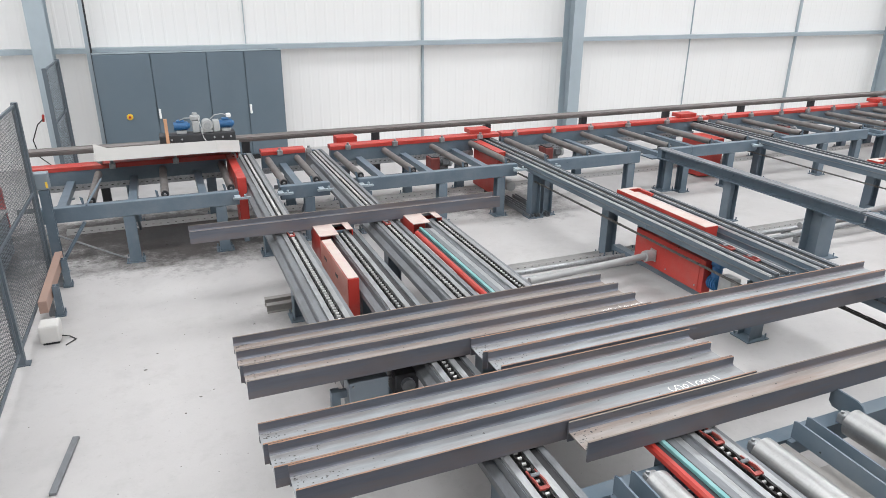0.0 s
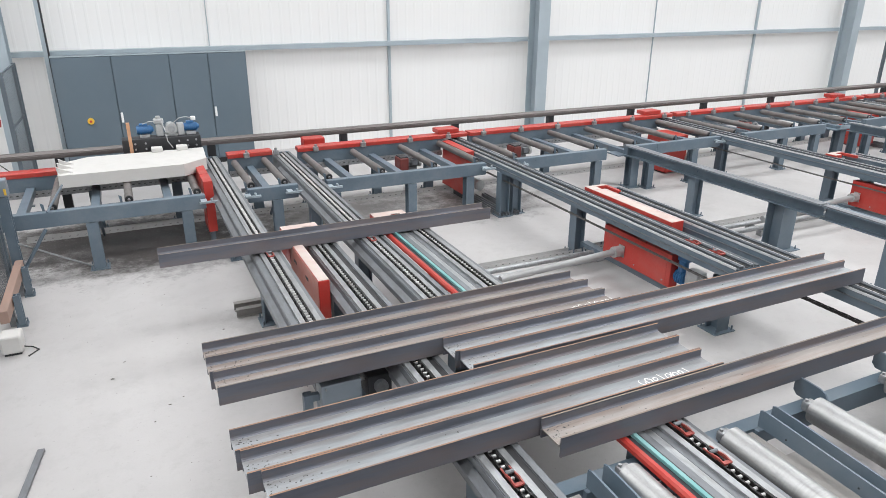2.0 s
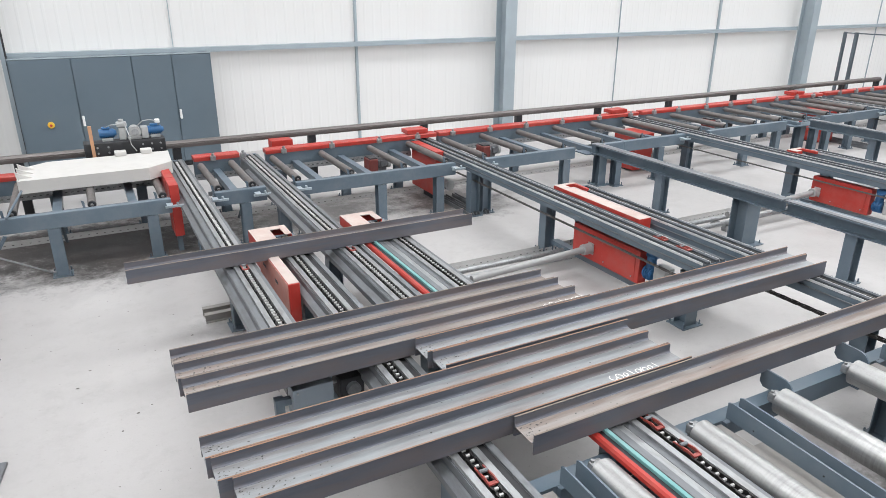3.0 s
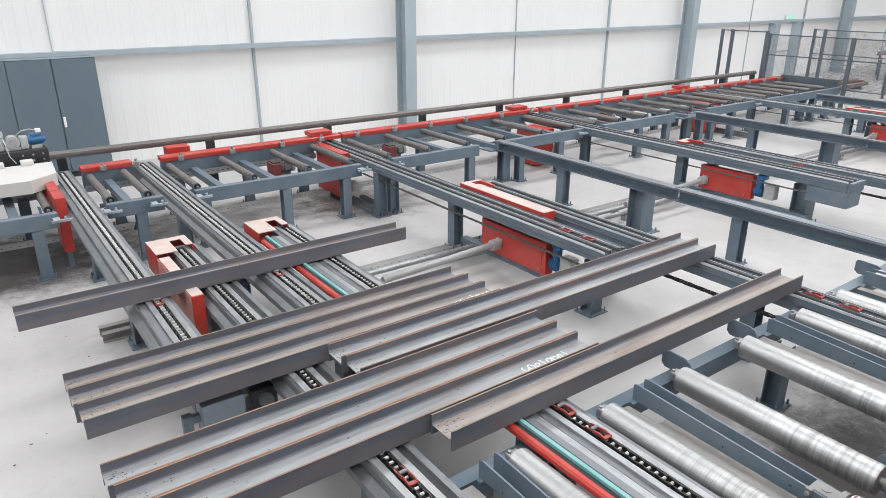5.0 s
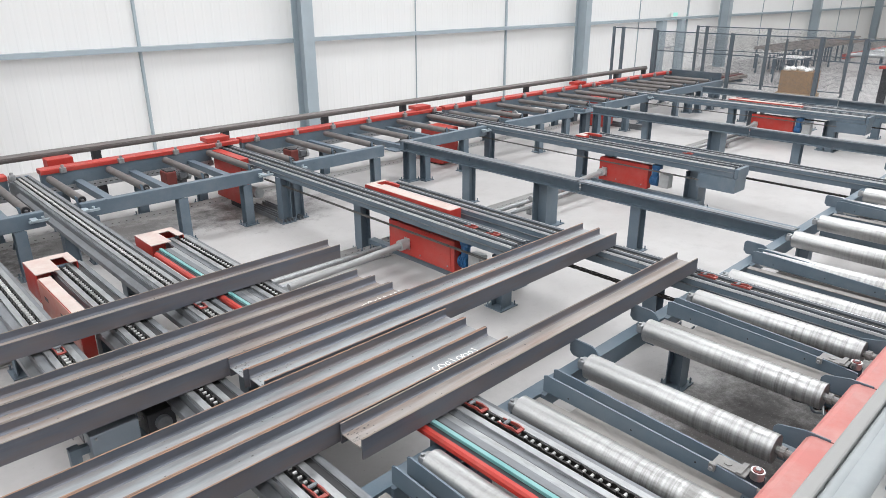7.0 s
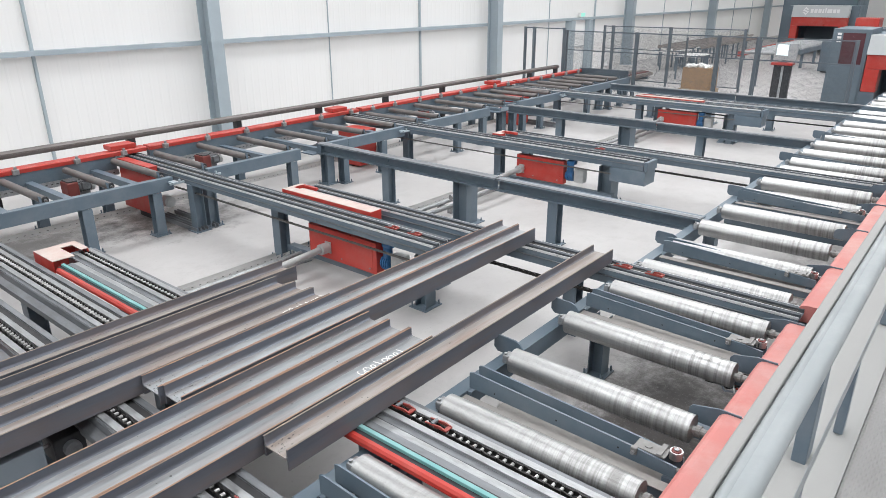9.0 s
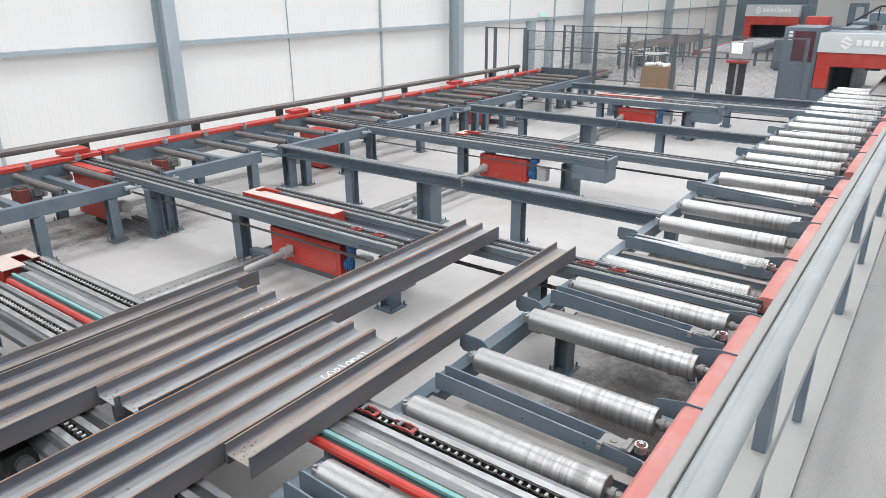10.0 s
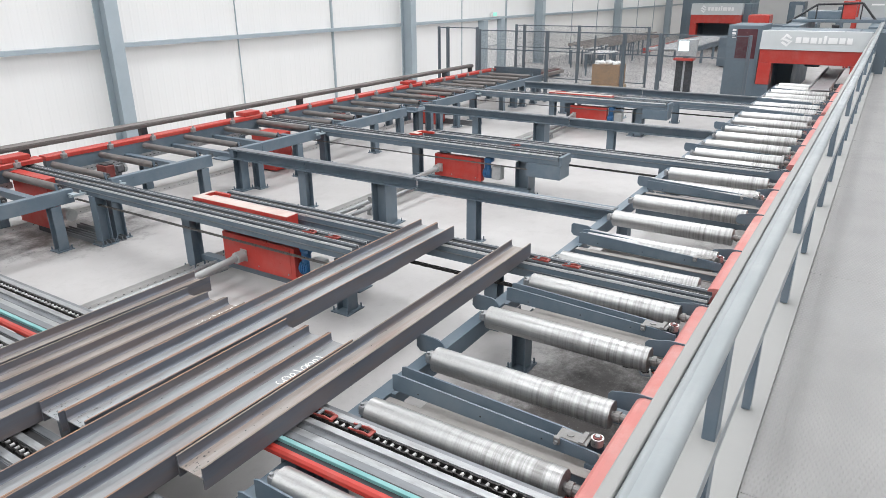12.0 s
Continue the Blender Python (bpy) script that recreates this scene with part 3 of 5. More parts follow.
# red drive cabinets below the transfer tracks at the wall
for x, hx0, hx1, hy1, hz0, hz1 in ((5.05, 4.737, 4.872, 10.28, 0.09, 0.815), (9.52, 8.90, 9.36, 9.95, 0.03, 0.695), (15.0, 14.38, 14.84, 9.95, 0.03, 0.695)):
    t = thing("drive_cabinet", "red sheet steel drive cabinet under the roller conveyor", "machine guard", "drive cabinets")
    part("housing", one(bbox, hx0, hx1, 9.38, hy1, hz0, hz1, 0.006), M_RED, t)
    part("top_plate", one(bbox, hx0 - 0.004, hx1 + 0.004, 9.374, hy1 + 0.01, hz1 + 0.0005, hz1 + 0.007, 0.002), M_RED, t)
    part("guard_block", one(bbox, x - 0.33, x + 0.06, 10.40, 10.66, 0.912, 0.985, 0.008), M_RED, t)
    bm = bmesh.new()
    rod(bm, (x - 0.155, 9.45, 0.27), (x - 0.04, 9.45, 0.27), 0.08, 16)
    rod(bm, (x - 0.10, 9.45, 0.27), (x - 0.10, 9.30, 0.27), 0.085, 18)
    rod(bm, (x - 0.10, 9.30, 0.27), (x - 0.10, 9.295, 0.27), 0.05, 14)
    part("motor", bm, M_GREYMOTOR, t, "grey motor end", smooth=True)
    part("foot", one(box, hx0 + 0.03, hx1 - 0.03, 9.6, 9.9, 0, hz0 - 0.0005), M_BLACK, t)
    for bx in (x - 0.21, x - 0.10, x + 0.07):
        bm = bmesh.new()
        prism(bm, [(bx, 0.0), (bx + 0.06, 0.0), (bx + 0.06, 0.06), (bx + 0.052, 0.06), (bx + 0.052, 0.008), (bx + 0.008, 0.008), (bx + 0.008, 0.06), (bx, 0.06)], "y", 8.45, 9.55)
        part("base_channel", bm, M_DULL, t)
t = thing("guard_box", "small red sheet steel guard box behind the conveyor", "machine guard")
part("housing", one(bbox, 2.48, 2.82, 10.68, 10.92, 0.62, 0.965, 0.008), M_RED, t)
part("stand", one(box, 2.58, 2.70, 10.78, 10.9, 0, 0.618), M_BLUE, t)
t = thing("machine_guard", "tall narrow red guard panel beside the transfer track", "machine guard")
part("panel", one(bbox, 0.722, 0.835, 8.90, 9.30, 0.235, 0.915, 0.006), M_RED, t)
part("panel", one(bbox, 0.722, 0.835, 9.31, 10.3, 0.66, 0.915, 0.006), M_RED, t)
part("foot", one(box, 0.75, 0.81, 9.0, 9.1, 0, 0.233), M_BLUE, t)

# steel guide rail behind the conveyor
t = thing("guide_rail", "long brown-grey steel guide rail on short dark posts", "rail")
bm = bmesh.new()
prism(bm, [(11.02, 0.93), (11.14, 0.93), (11.14, 1.00), (11.11, 1.03), (11.05, 1.03), (11.02, 1.00)], "x", -1.95, 19.1)
box(bm, -1.95, 19.1, 11.005, 11.02, 0.955, 0.985)
part("rail", bm, mat("brown_steel_rail", (0.16, 0.145, 0.14), 0.5, 0.3, 0.15, 4, (0.10, 0.085, 0.08), 0.5, 3, stretch=(0.3, 1, 1)), t)
for px in (-1.0, 1.1, 3.25, 5.36, 7.42, 9.40, 11.40, 13.46, 15.5, 17.5, 19.0):
    part("post", one(box, px - 0.06, px + 0.06, 11.03, 11.13, 0, 0.93), M_BLACK, t)

# ---- chain transfer tracks ----
def chain_mesh(y0, y1, cx, z, pitch=0.062, k_=1.0):
    bm = bmesh.new()
    y, k = y0, 0
    while y < y1 - pitch:
        for s in (-1, 1):
            o = (0.018 if k % 2 else 0.024) * k_
            box(bm, cx + s * o - 0.003 * k_, cx + s * o + 0.003 * k_, y - 0.01, y + pitch + 0.01, z - 0.018 * k_, z + 0.012 * k_)
        rod(bm, (cx - 0.012 * k_, y, z), (cx + 0.012 * k_, y, z), 0.0095 * k_, 8, mi=1)
        y += pitch
        k += 1
    return bm


def track(x0, x1, y0, y1, legs, chain=True, bed_z=0.60, label="steel chain transfer track on blue-grey posts", cxo=0.0, pin=None, px=0.0, group="chain transfer tracks", slim=False, wide=1.0, pitch=0.062):
    """A chain conveyor track along y: bed channel, guide strips and chain in a slot."""
    t = thing("chain_track", label, "conveyor", group)
    cx = (x0 + x1) / 2 + cxo
    bm = bmesh.new()
    w = x1 - x0
    prism(bm, [(x0, bed_z), (x0 + 0.07, bed_z), (x0 + 0.07, bed_z + 0.012), (x0 + 0.012, bed_z + 0.012), (x0 + 0.012, 0.773), (x1 - 0.012, 0.773),
               (x1 - 0.012, bed_z + 0.012), (x1 - 0.07, bed_z + 0.012), (x1 - 0.07, bed_z), (x1, bed_z), (x1, 0.785), (x0, 0.785)], "y", y0, y1)
    part("bed", bm, M_BLUE if slim else M_DULL, t)
    outer, inner = (M_OILY, M_OILY) if slim else (M_DULL, M_GALV)
    # the two M_SLOT strips are dark fill drawn for the gaps between strips
    for a, b, h, m in ((x0 + 0.005, x0 + 0.06, 0.792, outer), (cx - 0.085, cx - 0.042, 0.812, inner), (cx + 0.042, cx + 0.085, 0.812, inner), (x1 - 0.05, x1 - 0.008, 0.800, outer), (x0 + 0.064, cx - 0.088, 0.787, M_SLOT), (cx + 0.088, x1 - 0.053, 0.787, M_SLOT)):
        if b > a:
            part("guide_strip", one(box, a, b, y0, y1, 0.785, h), m, t)
    if slim:
        for a, b in ((x0 - 0.0005, x0 + 0.0045), (cx - 0.041, cx - 0.036), (cx + 0.0855, cx + 0.091)):
            part("edge_line", one(box, a, b, y0, y1, 0.7895, 0.8130), M_EDGE, t, "bright worn edge")
    part("slot", one(box, cx - 0.040, cx + 0.040, y0 + 0.01, y1 - 0.01, 0.785, 0.789), M_SLOT, t)
    if chain:
        if slim:
            part("chain", chain_mesh(y0 + 0.05, y1 - 0.05, cx, 0.797, 0.052, 0.62), [M_CHAINGREY, M_CHAINGREY], t, "dull grey roller chain")
        else:
            part("chain", chain_mesh(y0 + 0.05, y1 - 0.05, cx, 0.806, pitch, wide), [M_CHAIN, pin or M_PIN], t, "dark roller chain with bright rollers")
    # folded side ledge and its lip
    bm = bmesh.new()
    if slim:
        box(bm, x0 - 0.016, x0 - 0.001, y0, y1 - 0.6, 0.735, 0.741)
    else:
        prism(bm, [(x0 - 0.055, 0.655), (x0 - 0.051, 0.655), (x0 - 0.051, 0.700), (x0 - 0.003, 0.725), (x0 - 0.003, 0.731), (x0 - 0.055, 0.705)], "y", y0, y1 - 0.6)
    part("side_ledge", bm, M_DULL, t, "folded steel ledge")
    for ky in np.arange(y0 + 0.5, y1 - 0.8, 1.25):
        part("joint_plate", one(box, x0 - 0.006, x0 - 0.001, ky, ky + 0.16, bed_z + 0.02, 0.73), M_BLUE, t)
    bm = bmesh.new()
    rod(bm, (cx - 0.12, y1 - 0.05, 0.72), (cx + 0.12, y1 - 0.05, 0.72), 0.03, 10)
    box(bm, x0 + 0.02, x1 - 0.02, y1, y1 + 0.05, 0.68, 0.80)
    part("end_bracket", bm, M_BLUE, t)
    if y1 > 10:
        for sx in (x0 - 0.24, x1 + 0.02):
            bm = bmesh.new()
            box(bm, sx, sx + 0.22, 8.64, 8.68, 0.70, 0.725)
            box(bm, sx + 0.02, sx + 0.09, 8.60, 8.73, 0.726, 0.742)
            rod(bm, (sx + 0.15, 8.66, 0.725), (sx + 0.15, 8.66, 0.76), 0.016, 8)
            part("bracket_arm", bm, M_STEELPAINT, t, "pale grey bracket arm")
    for ly in legs:
        ly, ox = ly if isinstance(ly, tuple) else (ly, px)
        part("post", one(leg_i, (x0 + x1) / 2 + ox, ly, 0, bed_z, 0.14, 0.14, True, "y"), M_BLUE, t)
    return t


M_DIMPIN = mat("greasy_chain_roller", (0.10, 0.10, 0.10), 0.4, 0.7, 0.15, 20)
T1 = track(0.87, 1.15, 4.1, 10.75, [6.5, 4.3, 8.45], cxo=0.012, wide=1.3, pitch=0.050)
T1B = track(1.43, 1.72, 1.0, 6.75, [5.9, 2.95, 1.3], cxo=-0.05, wide=1.05, pitch=0.050)
T2 = track(1.95, 2.24, 4.1, 10.65, [6.7, 4.3, 8.7], cxo=-0.03, wide=1.3, pitch=0.050)
T2B = track(2.50, 2.765, 0.95, 6.75, [5.9, 2.75, 1.3], wide=1.05, pitch=0.050)
T3 = track(4.88, 5.195, 4.15, 10.75, bed_z=0.675, legs= [6.80, (8.55, -0.10), (8.60, 0.14)], pin=M_DIMPIN, cxo=-0.015, slim=True)
T3B = track(5.45, 5.72, 0.95, 6.80, [6.75, 2.95, 4.7], pin=M_DIMPIN, slim=True, bed_z=0.66)
T5 = track(9.54, 9.88, 4.0, 10.75, [6.80, 9.0, 4.65], pin=M_DIMPIN, px=0.15, slim=True, bed_z=0.66)
T5B = track(10.16, 10.44, 0.95, 6.8, [6.5, 2.6, 4.9], pin=M_DIMPIN, slim=True, bed_z=0.66)
T7 = track(15.45, 15.78, 4.0, 10.75, [6.75, 9.0, 4.6], pin=M_DIMPIN, slim=True, bed_z=0.66)
T7B = track(16.0, 16.28, 0.95, 6.8, [6.5, 2.6], pin=M_DIMPIN, slim=True, bed_z=0.66)

for tr, x in ((T3B, 5.50), (T5B, 10.24), (T7B, 16.06)):
    part("return_chain", chain_mesh(1.3, 6.3, x, 0.52, 0.066, 0.8), [M_CHAIN, M_CHAINGREY], tr, "oily return chain")
    for y in (1.35, 6.25):
        part("chain_wheel", one(rod, (x - 0.012, y, 0.56), (x + 0.012, y, 0.56), 0.05, 16), M_DULL, tr)
        part("wheel_bracket", one(box, x - 0.004, x + 0.035, y - 0.03, y + 0.03, 0.60, 0.664), M_BLUE, tr)
for tr, x in ((T1, 0.70), (T2, 1.80)):
    bm = bmesh.new()
    for y in (6.70, 6.86):
        prism(bm, [(y, 0.0), (y + 0.07, 0.0), (y + 0.07, 0.008), (y + 0.039, 0.008), (y + 0.039, 0.082), (y + 0.07, 0.082), (y + 0.07, 0.09), (y, 0.09), (y, 0.082), (y + 0.031, 0.082), (y + 0.031, 0.008), (y, 0.008)], "x", x, x + 0.34)
    part("foot_channel", bm, M_DUSTPLATE, tr, "dusty steel foot channel")

# end boxes of the far transfers
for x in (9.56, 15.48):
    t = thing("end_box", "blue-grey sheet steel end box on a broad post", "machine box", "end boxes")
    part("body", one(bbox, x - 0.04, x + 0.32, 3.95, 4.52, 0.44, 0.655, 0.006), M_BLUE, t)
    part("end_plate", one(bbox, x - 0.04, x + 0.32, 3.93, 3.985, 0.66, 0.80, 0.006), M_BLUE, t)
    part("post", one(leg_i, x + 0.24, 4.66, 0, 0.60, 0.26, 0.22), M_BLUE, t)


def red_cover(x0, x1, y0, y1, head, tall):
    t = thing("chain_cover", "dusty red sheet steel cover beside the transfer chain", "machine guard", "red chain covers")
    if tall:
        part("side_box", one(bbox, x0, x0 + 0.10, y0, y1, 0.22, 0.840, 0.006), [M_RED], t)
        part("side_sheet", one(bbox, x0 - 0.006, x0 - 0.001, y0 + 0.012, y1 + 0.02, 0.23, 0.836, 0.002), M_DUSTRED, t, "dusty faded red side sheet")
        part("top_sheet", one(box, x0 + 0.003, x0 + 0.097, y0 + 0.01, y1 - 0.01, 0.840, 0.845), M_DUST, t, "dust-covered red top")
        for yy in (y0 + 0.35, y1 - 0.25):
            part("grip_slot", one(box, x0 - 0.0085, x0 - 0.0065, yy, yy + 0.1, 0.70, 0.73), M_BLACK, t)
    else:
        bm = bmesh.new()
        prism(bm, [(x0 - 0.014, 0.772), (x0 - 0.008, 0.772), (x0 - 0.006, 0.792), (x0 + 0.004, 0.802), (x0 + 0.024, 0.804), (x0 + 0.024, 0.811), (x0 + 0.001, 0.810), (x0 - 0.012, 0.796)], "y", y0, y1)
        part("side_sheet", bm, M_RED, t)
    # head with an opening for the chain
    part("head_end", one(box, x0, x1, head, head + 0.012, 0.58, 0.852), M_RED, t)
    bm = bmesh.new()
    box(bm, x0, x0 + 0.20, head - 0.42, head, 0.852, 0.860)
    box(bm, x1 - 0.07, x1, head - 0.30, head, 0.852, 0.860)
    box(bm, x0 + 0.20, x1 - 0.07, head - 0.10, head, 0.852, 0.860)
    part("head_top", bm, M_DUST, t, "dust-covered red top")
    part("head_side", one(box, x0, x0 + 0.010, head - 0.42, head, 0.58, 0.852), M_RED, t)
    part("head_side", one(box, x1 - 0.010, x1, head - 0.30, head, 0.60, 0.852), M_RED, t)
    return t


red_cover(1.26, 1.64, 5.40, 6.45, 6.93, True)
red_cover(2.28, 2.66, 0.95, 6.45, 6.95, False)
t = thing("guide_strip_set", "teal plastic guide strip on a grey bar", "guide strip")
part("strip", one(box, 2.338, 2.364, 0.95, 6.5, 0.79, 0.826), M_TEAL, t)
part("seal", one(box, 2.306, 2.337, 0.95, 6.5, 0.78, 0.806), M_BLACK, t, "black rubber seal")
part("seal", one(box, 2.365, 2.386, 0.95, 6.5, 0.78, 0.812), M_BLACK, t, "black rubber seal")
part("bar", one(box, 2.388, 2.440, 0.95, 6.5, 0.74, 0.806), M_DULL, t)
part("bar", one(box, 2.444, 2.495, 0.95, 6.5, 0.74, 0.798), M_GALV, t)

# drive units under the wide transfers
for i, x in enumerate((5.25, 9.84, 15.76)):
    t = thing("drive_unit", "red drive housing with a blue motor under the track", "drive unit", "drive units")
    ya = 5.05 if i == 0 else 5.35
    if i != 1:
        part("cover", one(bbox, x - 0.05, x + 0.125, 5.34, 6.74, 0.70, 0.838, 0.004), M_RED, t)
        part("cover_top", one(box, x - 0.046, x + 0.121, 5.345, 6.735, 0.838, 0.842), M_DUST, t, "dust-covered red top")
    bm = bmesh.new()
    box(bm, x - 0.05, x + 0.27, 6.86, 6.92, 0.62, 0.838)
    box(bm, x - 0.05, x + 0.08, 6.742, 6.86, 0.80, 0.838)
    box(bm, x + 0.23, x + 0.27, 6.60, 6.86, 0.80, 0.838)
    part("head_cover", bm, M_RED, t)
    bm = bmesh.new()
    box(bm, x - 0.05, x + 0.27, 6.862, 6.918, 0.8385, 0.842)
    box(bm, x - 0.05, x + 0.08, 6.742, 6.86, 0.8385, 0.842)
    part("head_top", bm, M_DUST, t, "dust-covered red top")
    part("housing", one(bbox, x - 0.27, x - 0.15, ya, ya + (1.13 if i == 0 else 0.90), 0.22, 0.597, 0.006), M_RED, t)
    part("access_plate", one(bbox, x - 0.276, x - 0.271, ya + 0.06, ya + 0.60, 0.25, 0.575, 0.002), M_RED, t)
    for by in (ya + 0.10, ya + 0.56):
        part("bolt", one(rod, (x - 0.277, by, 0.28), (x - 0.283, by, 0.28), 0.010, 8), M_GALV, t)
    part("frame", one(box, x - 0.20, x - 0.10, 4.5, 6.7, 0.12, 0.18), M_BLUE, t)
    for fy in (4.7, 6.4):
        part("foot", one(box, x - 0.20, x - 0.08, fy, fy + 0.1, 0, 0.12), M_BLUE, t)
    bm = bmesh.new()
    rod(bm, (x - 0.16, ya - 0.01, 0.36), (x - 0.16, ya - 0.14, 0.36), 0.075, 16)
    rod(bm, (x - 0.16, ya - 0.07, 0.36), (x - 0.16, ya - 0.07, 0.55), 0.055, 14)
    bbox(bm, x - 0.22, x - 0.10, ya - 0.16, ya - 0.03, 0.55, 0.62, 0.012)
    for k in range(4):
        rod(bm, (x - 0.16, ya - 0.03 - 0.03 * k, 0.36), (x - 0.16, ya - 0.04 - 0.03 * k, 0.36), 0.086, 16)
    part("motor", bm, M_MOTOR, t, "blue electric motor", smooth=True)
    part("gearbox", one(bbox, x - 0.23, x - 0.09, ya - 0.34, ya - 0.17, 0.28, 0.50, 0.015), M_GREYMOTOR, t, "grey cast gearbox")
    bm = bmesh.new()
    rod(bm, (x - 0.29, ya + 0.79, 0.37), (x - 0.40, ya + 0.79, 0.37), 0.065, 14)
    bbox(bm, x - 0.285, x - 0.272, ya + 0.74, ya + 0.84, 0.30, 0.44, 0.004)
    part("flange", bm, M_GREYMOTOR, t)
    bm = bmesh.new()
    rod(bm, (x - 0.40, ya + 0.79, 0.37), (x - 1.9 if i == 0 else x - 2.2, ya + 0.79, 0.30), 0.040, 12)
    part("drive_shaft", bm, M_SHAFT, t, "grey drive shaft", smooth=True)
    # return chain
    bm = chain_mesh(4.5, 9.1, x - 0.315, 0.55, 0.060, 0.55)
    part("return_chain", bm, [M_CHAINGREY, M_CHAINGREY], t, "oily return chain")

# ---- plain support rails ----
def support_rail(x, y_near, y_step, y_far, posts):
    t = thing("support_rail", "blue-grey steel beam rail on posts", "rail", "support rails")
    bm = bmesh.new()
    prism(bm, i_outline(x, 0.635, 0.20, 0.155, 0.012, 0.010), "y", y_step, y_far)
    part("beam", bm, M_BLUE, t)
    bm = bmesh.new()
    prism(bm, i_outline(x + 0.04, 0.62, 0.20, 0.155, 0.012, 0.010), "y", y_near, y_step - 0.005)
    part("beam", bm, M_BLUE, t)
    part("wear_strip", one(box, x - 0.09, x + 0.02, y_step, y_far, 0.79, 0.802), M_DULL, t)
    part("wear_strip", one(box, x - 0.05, x + 0.025, y_near, y_step + 0.35, 0.776, 0.789), M_DULL, t)
    for a_, b_, z_ in ((y_step, y_far, 0.802), (y_near, y_step + 0.35, 0.789)):
        part("edge_strip", one(box, x + 0.028, x + 0.046, a_, b_, z_ - 0.013, z_), M_GALV, t, "bright worn edge strip")
    for py in posts:
        part("post", one(leg_i, x + 0.08, py, 0, 0.62 if py < y_step else 0.635, 0.15, 0.14, True, "y"), M_BLUE, t)
    part("broad_post", one(leg_i, x + 0.08, y_step + 0.62, 0, 0.635, 0.26, 0.24, True, "x"), M_BLUE, t)
    return t


support_rail(7.50, 2.42, 5.2, 8.85, [4.33, 7.35])
support_rail(12.85, 2.42, 5.2, 8.65, [4.33, 7.35])
support_rail(17.65, 1.9, 5.2, 8.5, [4.33, 7.35])
for x in (7.78, 13.1, 18.0):
    t = thing("twin_post", "pair of blue-grey steel posts under the conveyor end", "post", "twin posts")
    part("post", one(leg_i, x, 9.02, 0, 0.62, 0.16, 0.16), M_BLUE, t)
    part("post", one(leg_i, x + 0.22, 8.85, 0, 0.62, 0.12, 0.14), M_BLUE, t)
    part("cap", one(box, x - 0.5, x + 0.3, 8.8, 9.1, 0.62, 0.64), M_BLUE, t)

# ---- near roller conveyor ----
RC = thing("roller_conveyor", "heavy roller conveyor with bright steel rollers and red side guard", "conveyor")
part("side_beam", one(box, 0.2, 21.0, 2.42, 2.52, 0.56, 0.70), M_BLUE, RC)
part("side_beam", one(box, 0.2, 21.0, 0.84, 0.96, 0.56, 0.69), M_BLUE, RC)
RX = [1.40, 2.14, 2.89, 3.62, 4.38, 5.16, 5.80, 6.52, 7.28, 8.03, 8.88, 9.60, 10.45, 11.05, 11.80, 12.60, 13.35, 14.2, 14.95, 15.8, 16.5, 17.3, 18.0, 18.8, 19.5, 20.2]
for rx in RX:
    o = part("roller", roller_mesh(0, 1.09, 2.345, 0, 0.088, 0.06), M_ROLLBAND, RC, "polished steel roller with worn bands", smooth=True)
    o.location = (rx, 0, 0.757)
    bm = bmesh.new()
    bbox(bm, -0.042, 0.042, 2.37, 2.42, -0.03, 0.036, 0.012)
    rod(bm, (-0.02, 2.40, 0.03), (-0.02, 2.40, 0.05), 0.012, 8)
    o2 = part("bearing", bm, M_GALV, RC)
    o2.location = (rx, 0, 0.757)
    bm = bmesh.new()
    rod(bm, (0, 1.070, 0), (0, 1.040, 0), 0.036, 14)
    rod(bm, (0, 1.045, 0), (0, 1.004, 0), 0.026, 12)
    for w in (0.7, 2.4, 3.9, 5.5):
        rod(bm, (0.031 * math.cos(w), 1.045, 0.031 * math.sin(w)), (0.031 * math.cos(w), 1.038, 0.031 * math.sin(w)), 0.006, 6)
    o2 = part("bearing", bm, M_CLAMP, RC)
    o2.location = (rx, 0, 0.757)
GUARDS = [(0.2, 1.30), (1.30, 2.60), (2.60, 3.765), (3.765, 4.535), (4.535, 5.25), (5.63, 6.63), (6.63, 7.90), (7.90, 9.05), (9.05, 10.10), (10.55, 11.98),
          (12.0, 13.58), (13.6, 15.2), (15.6, 17.18), (17.2, 18.78), (18.8, 20.6)]
for gx, nx in GUARDS:
    bm = bmesh.new()
    prism(bm, [(0.81, 0.70), (1.00, 0.70), (1.00, 0.79), (0.992, 0.818), (0.972, 0.838), (0.945, 0.845), (0.85, 0.845), (0.825, 0.83), (0.81, 0.80)], "x", gx + 0.012, nx)
    part("side_guard", bm, M_REDFADE, RC, "faded red rounded side guard")
    bm = bmesh.new()
    prism(bm, [(0.87, 0.72), (1.15, 0.72), (1.17, 0.74), (1.17, 0.80), (1.15, 0.825), (1.00, 0.858), (0.87, 0.858)], "x", nx, nx + 0.008)
    part("divider_plate", bm, M_BLUE, RC)
for lx in (1.0, 2.5, 5.0, 7.7, 10.0, 12.8, 15.2, 17.8, 20.0):
    for y in (2.35, 0.90):
        part("leg", one(leg_i, lx, y, 0, 0.56, 0.14, 0.12), M_BLUE, RC)
for cx in (3.95, 4.0 + 0.75, 8.4, 13.0):
    part("cross_member", one(box, cx - 0.04, cx + 0.04, 0.9, 2.42, 0.50, 0.58), M_BLUE, RC)


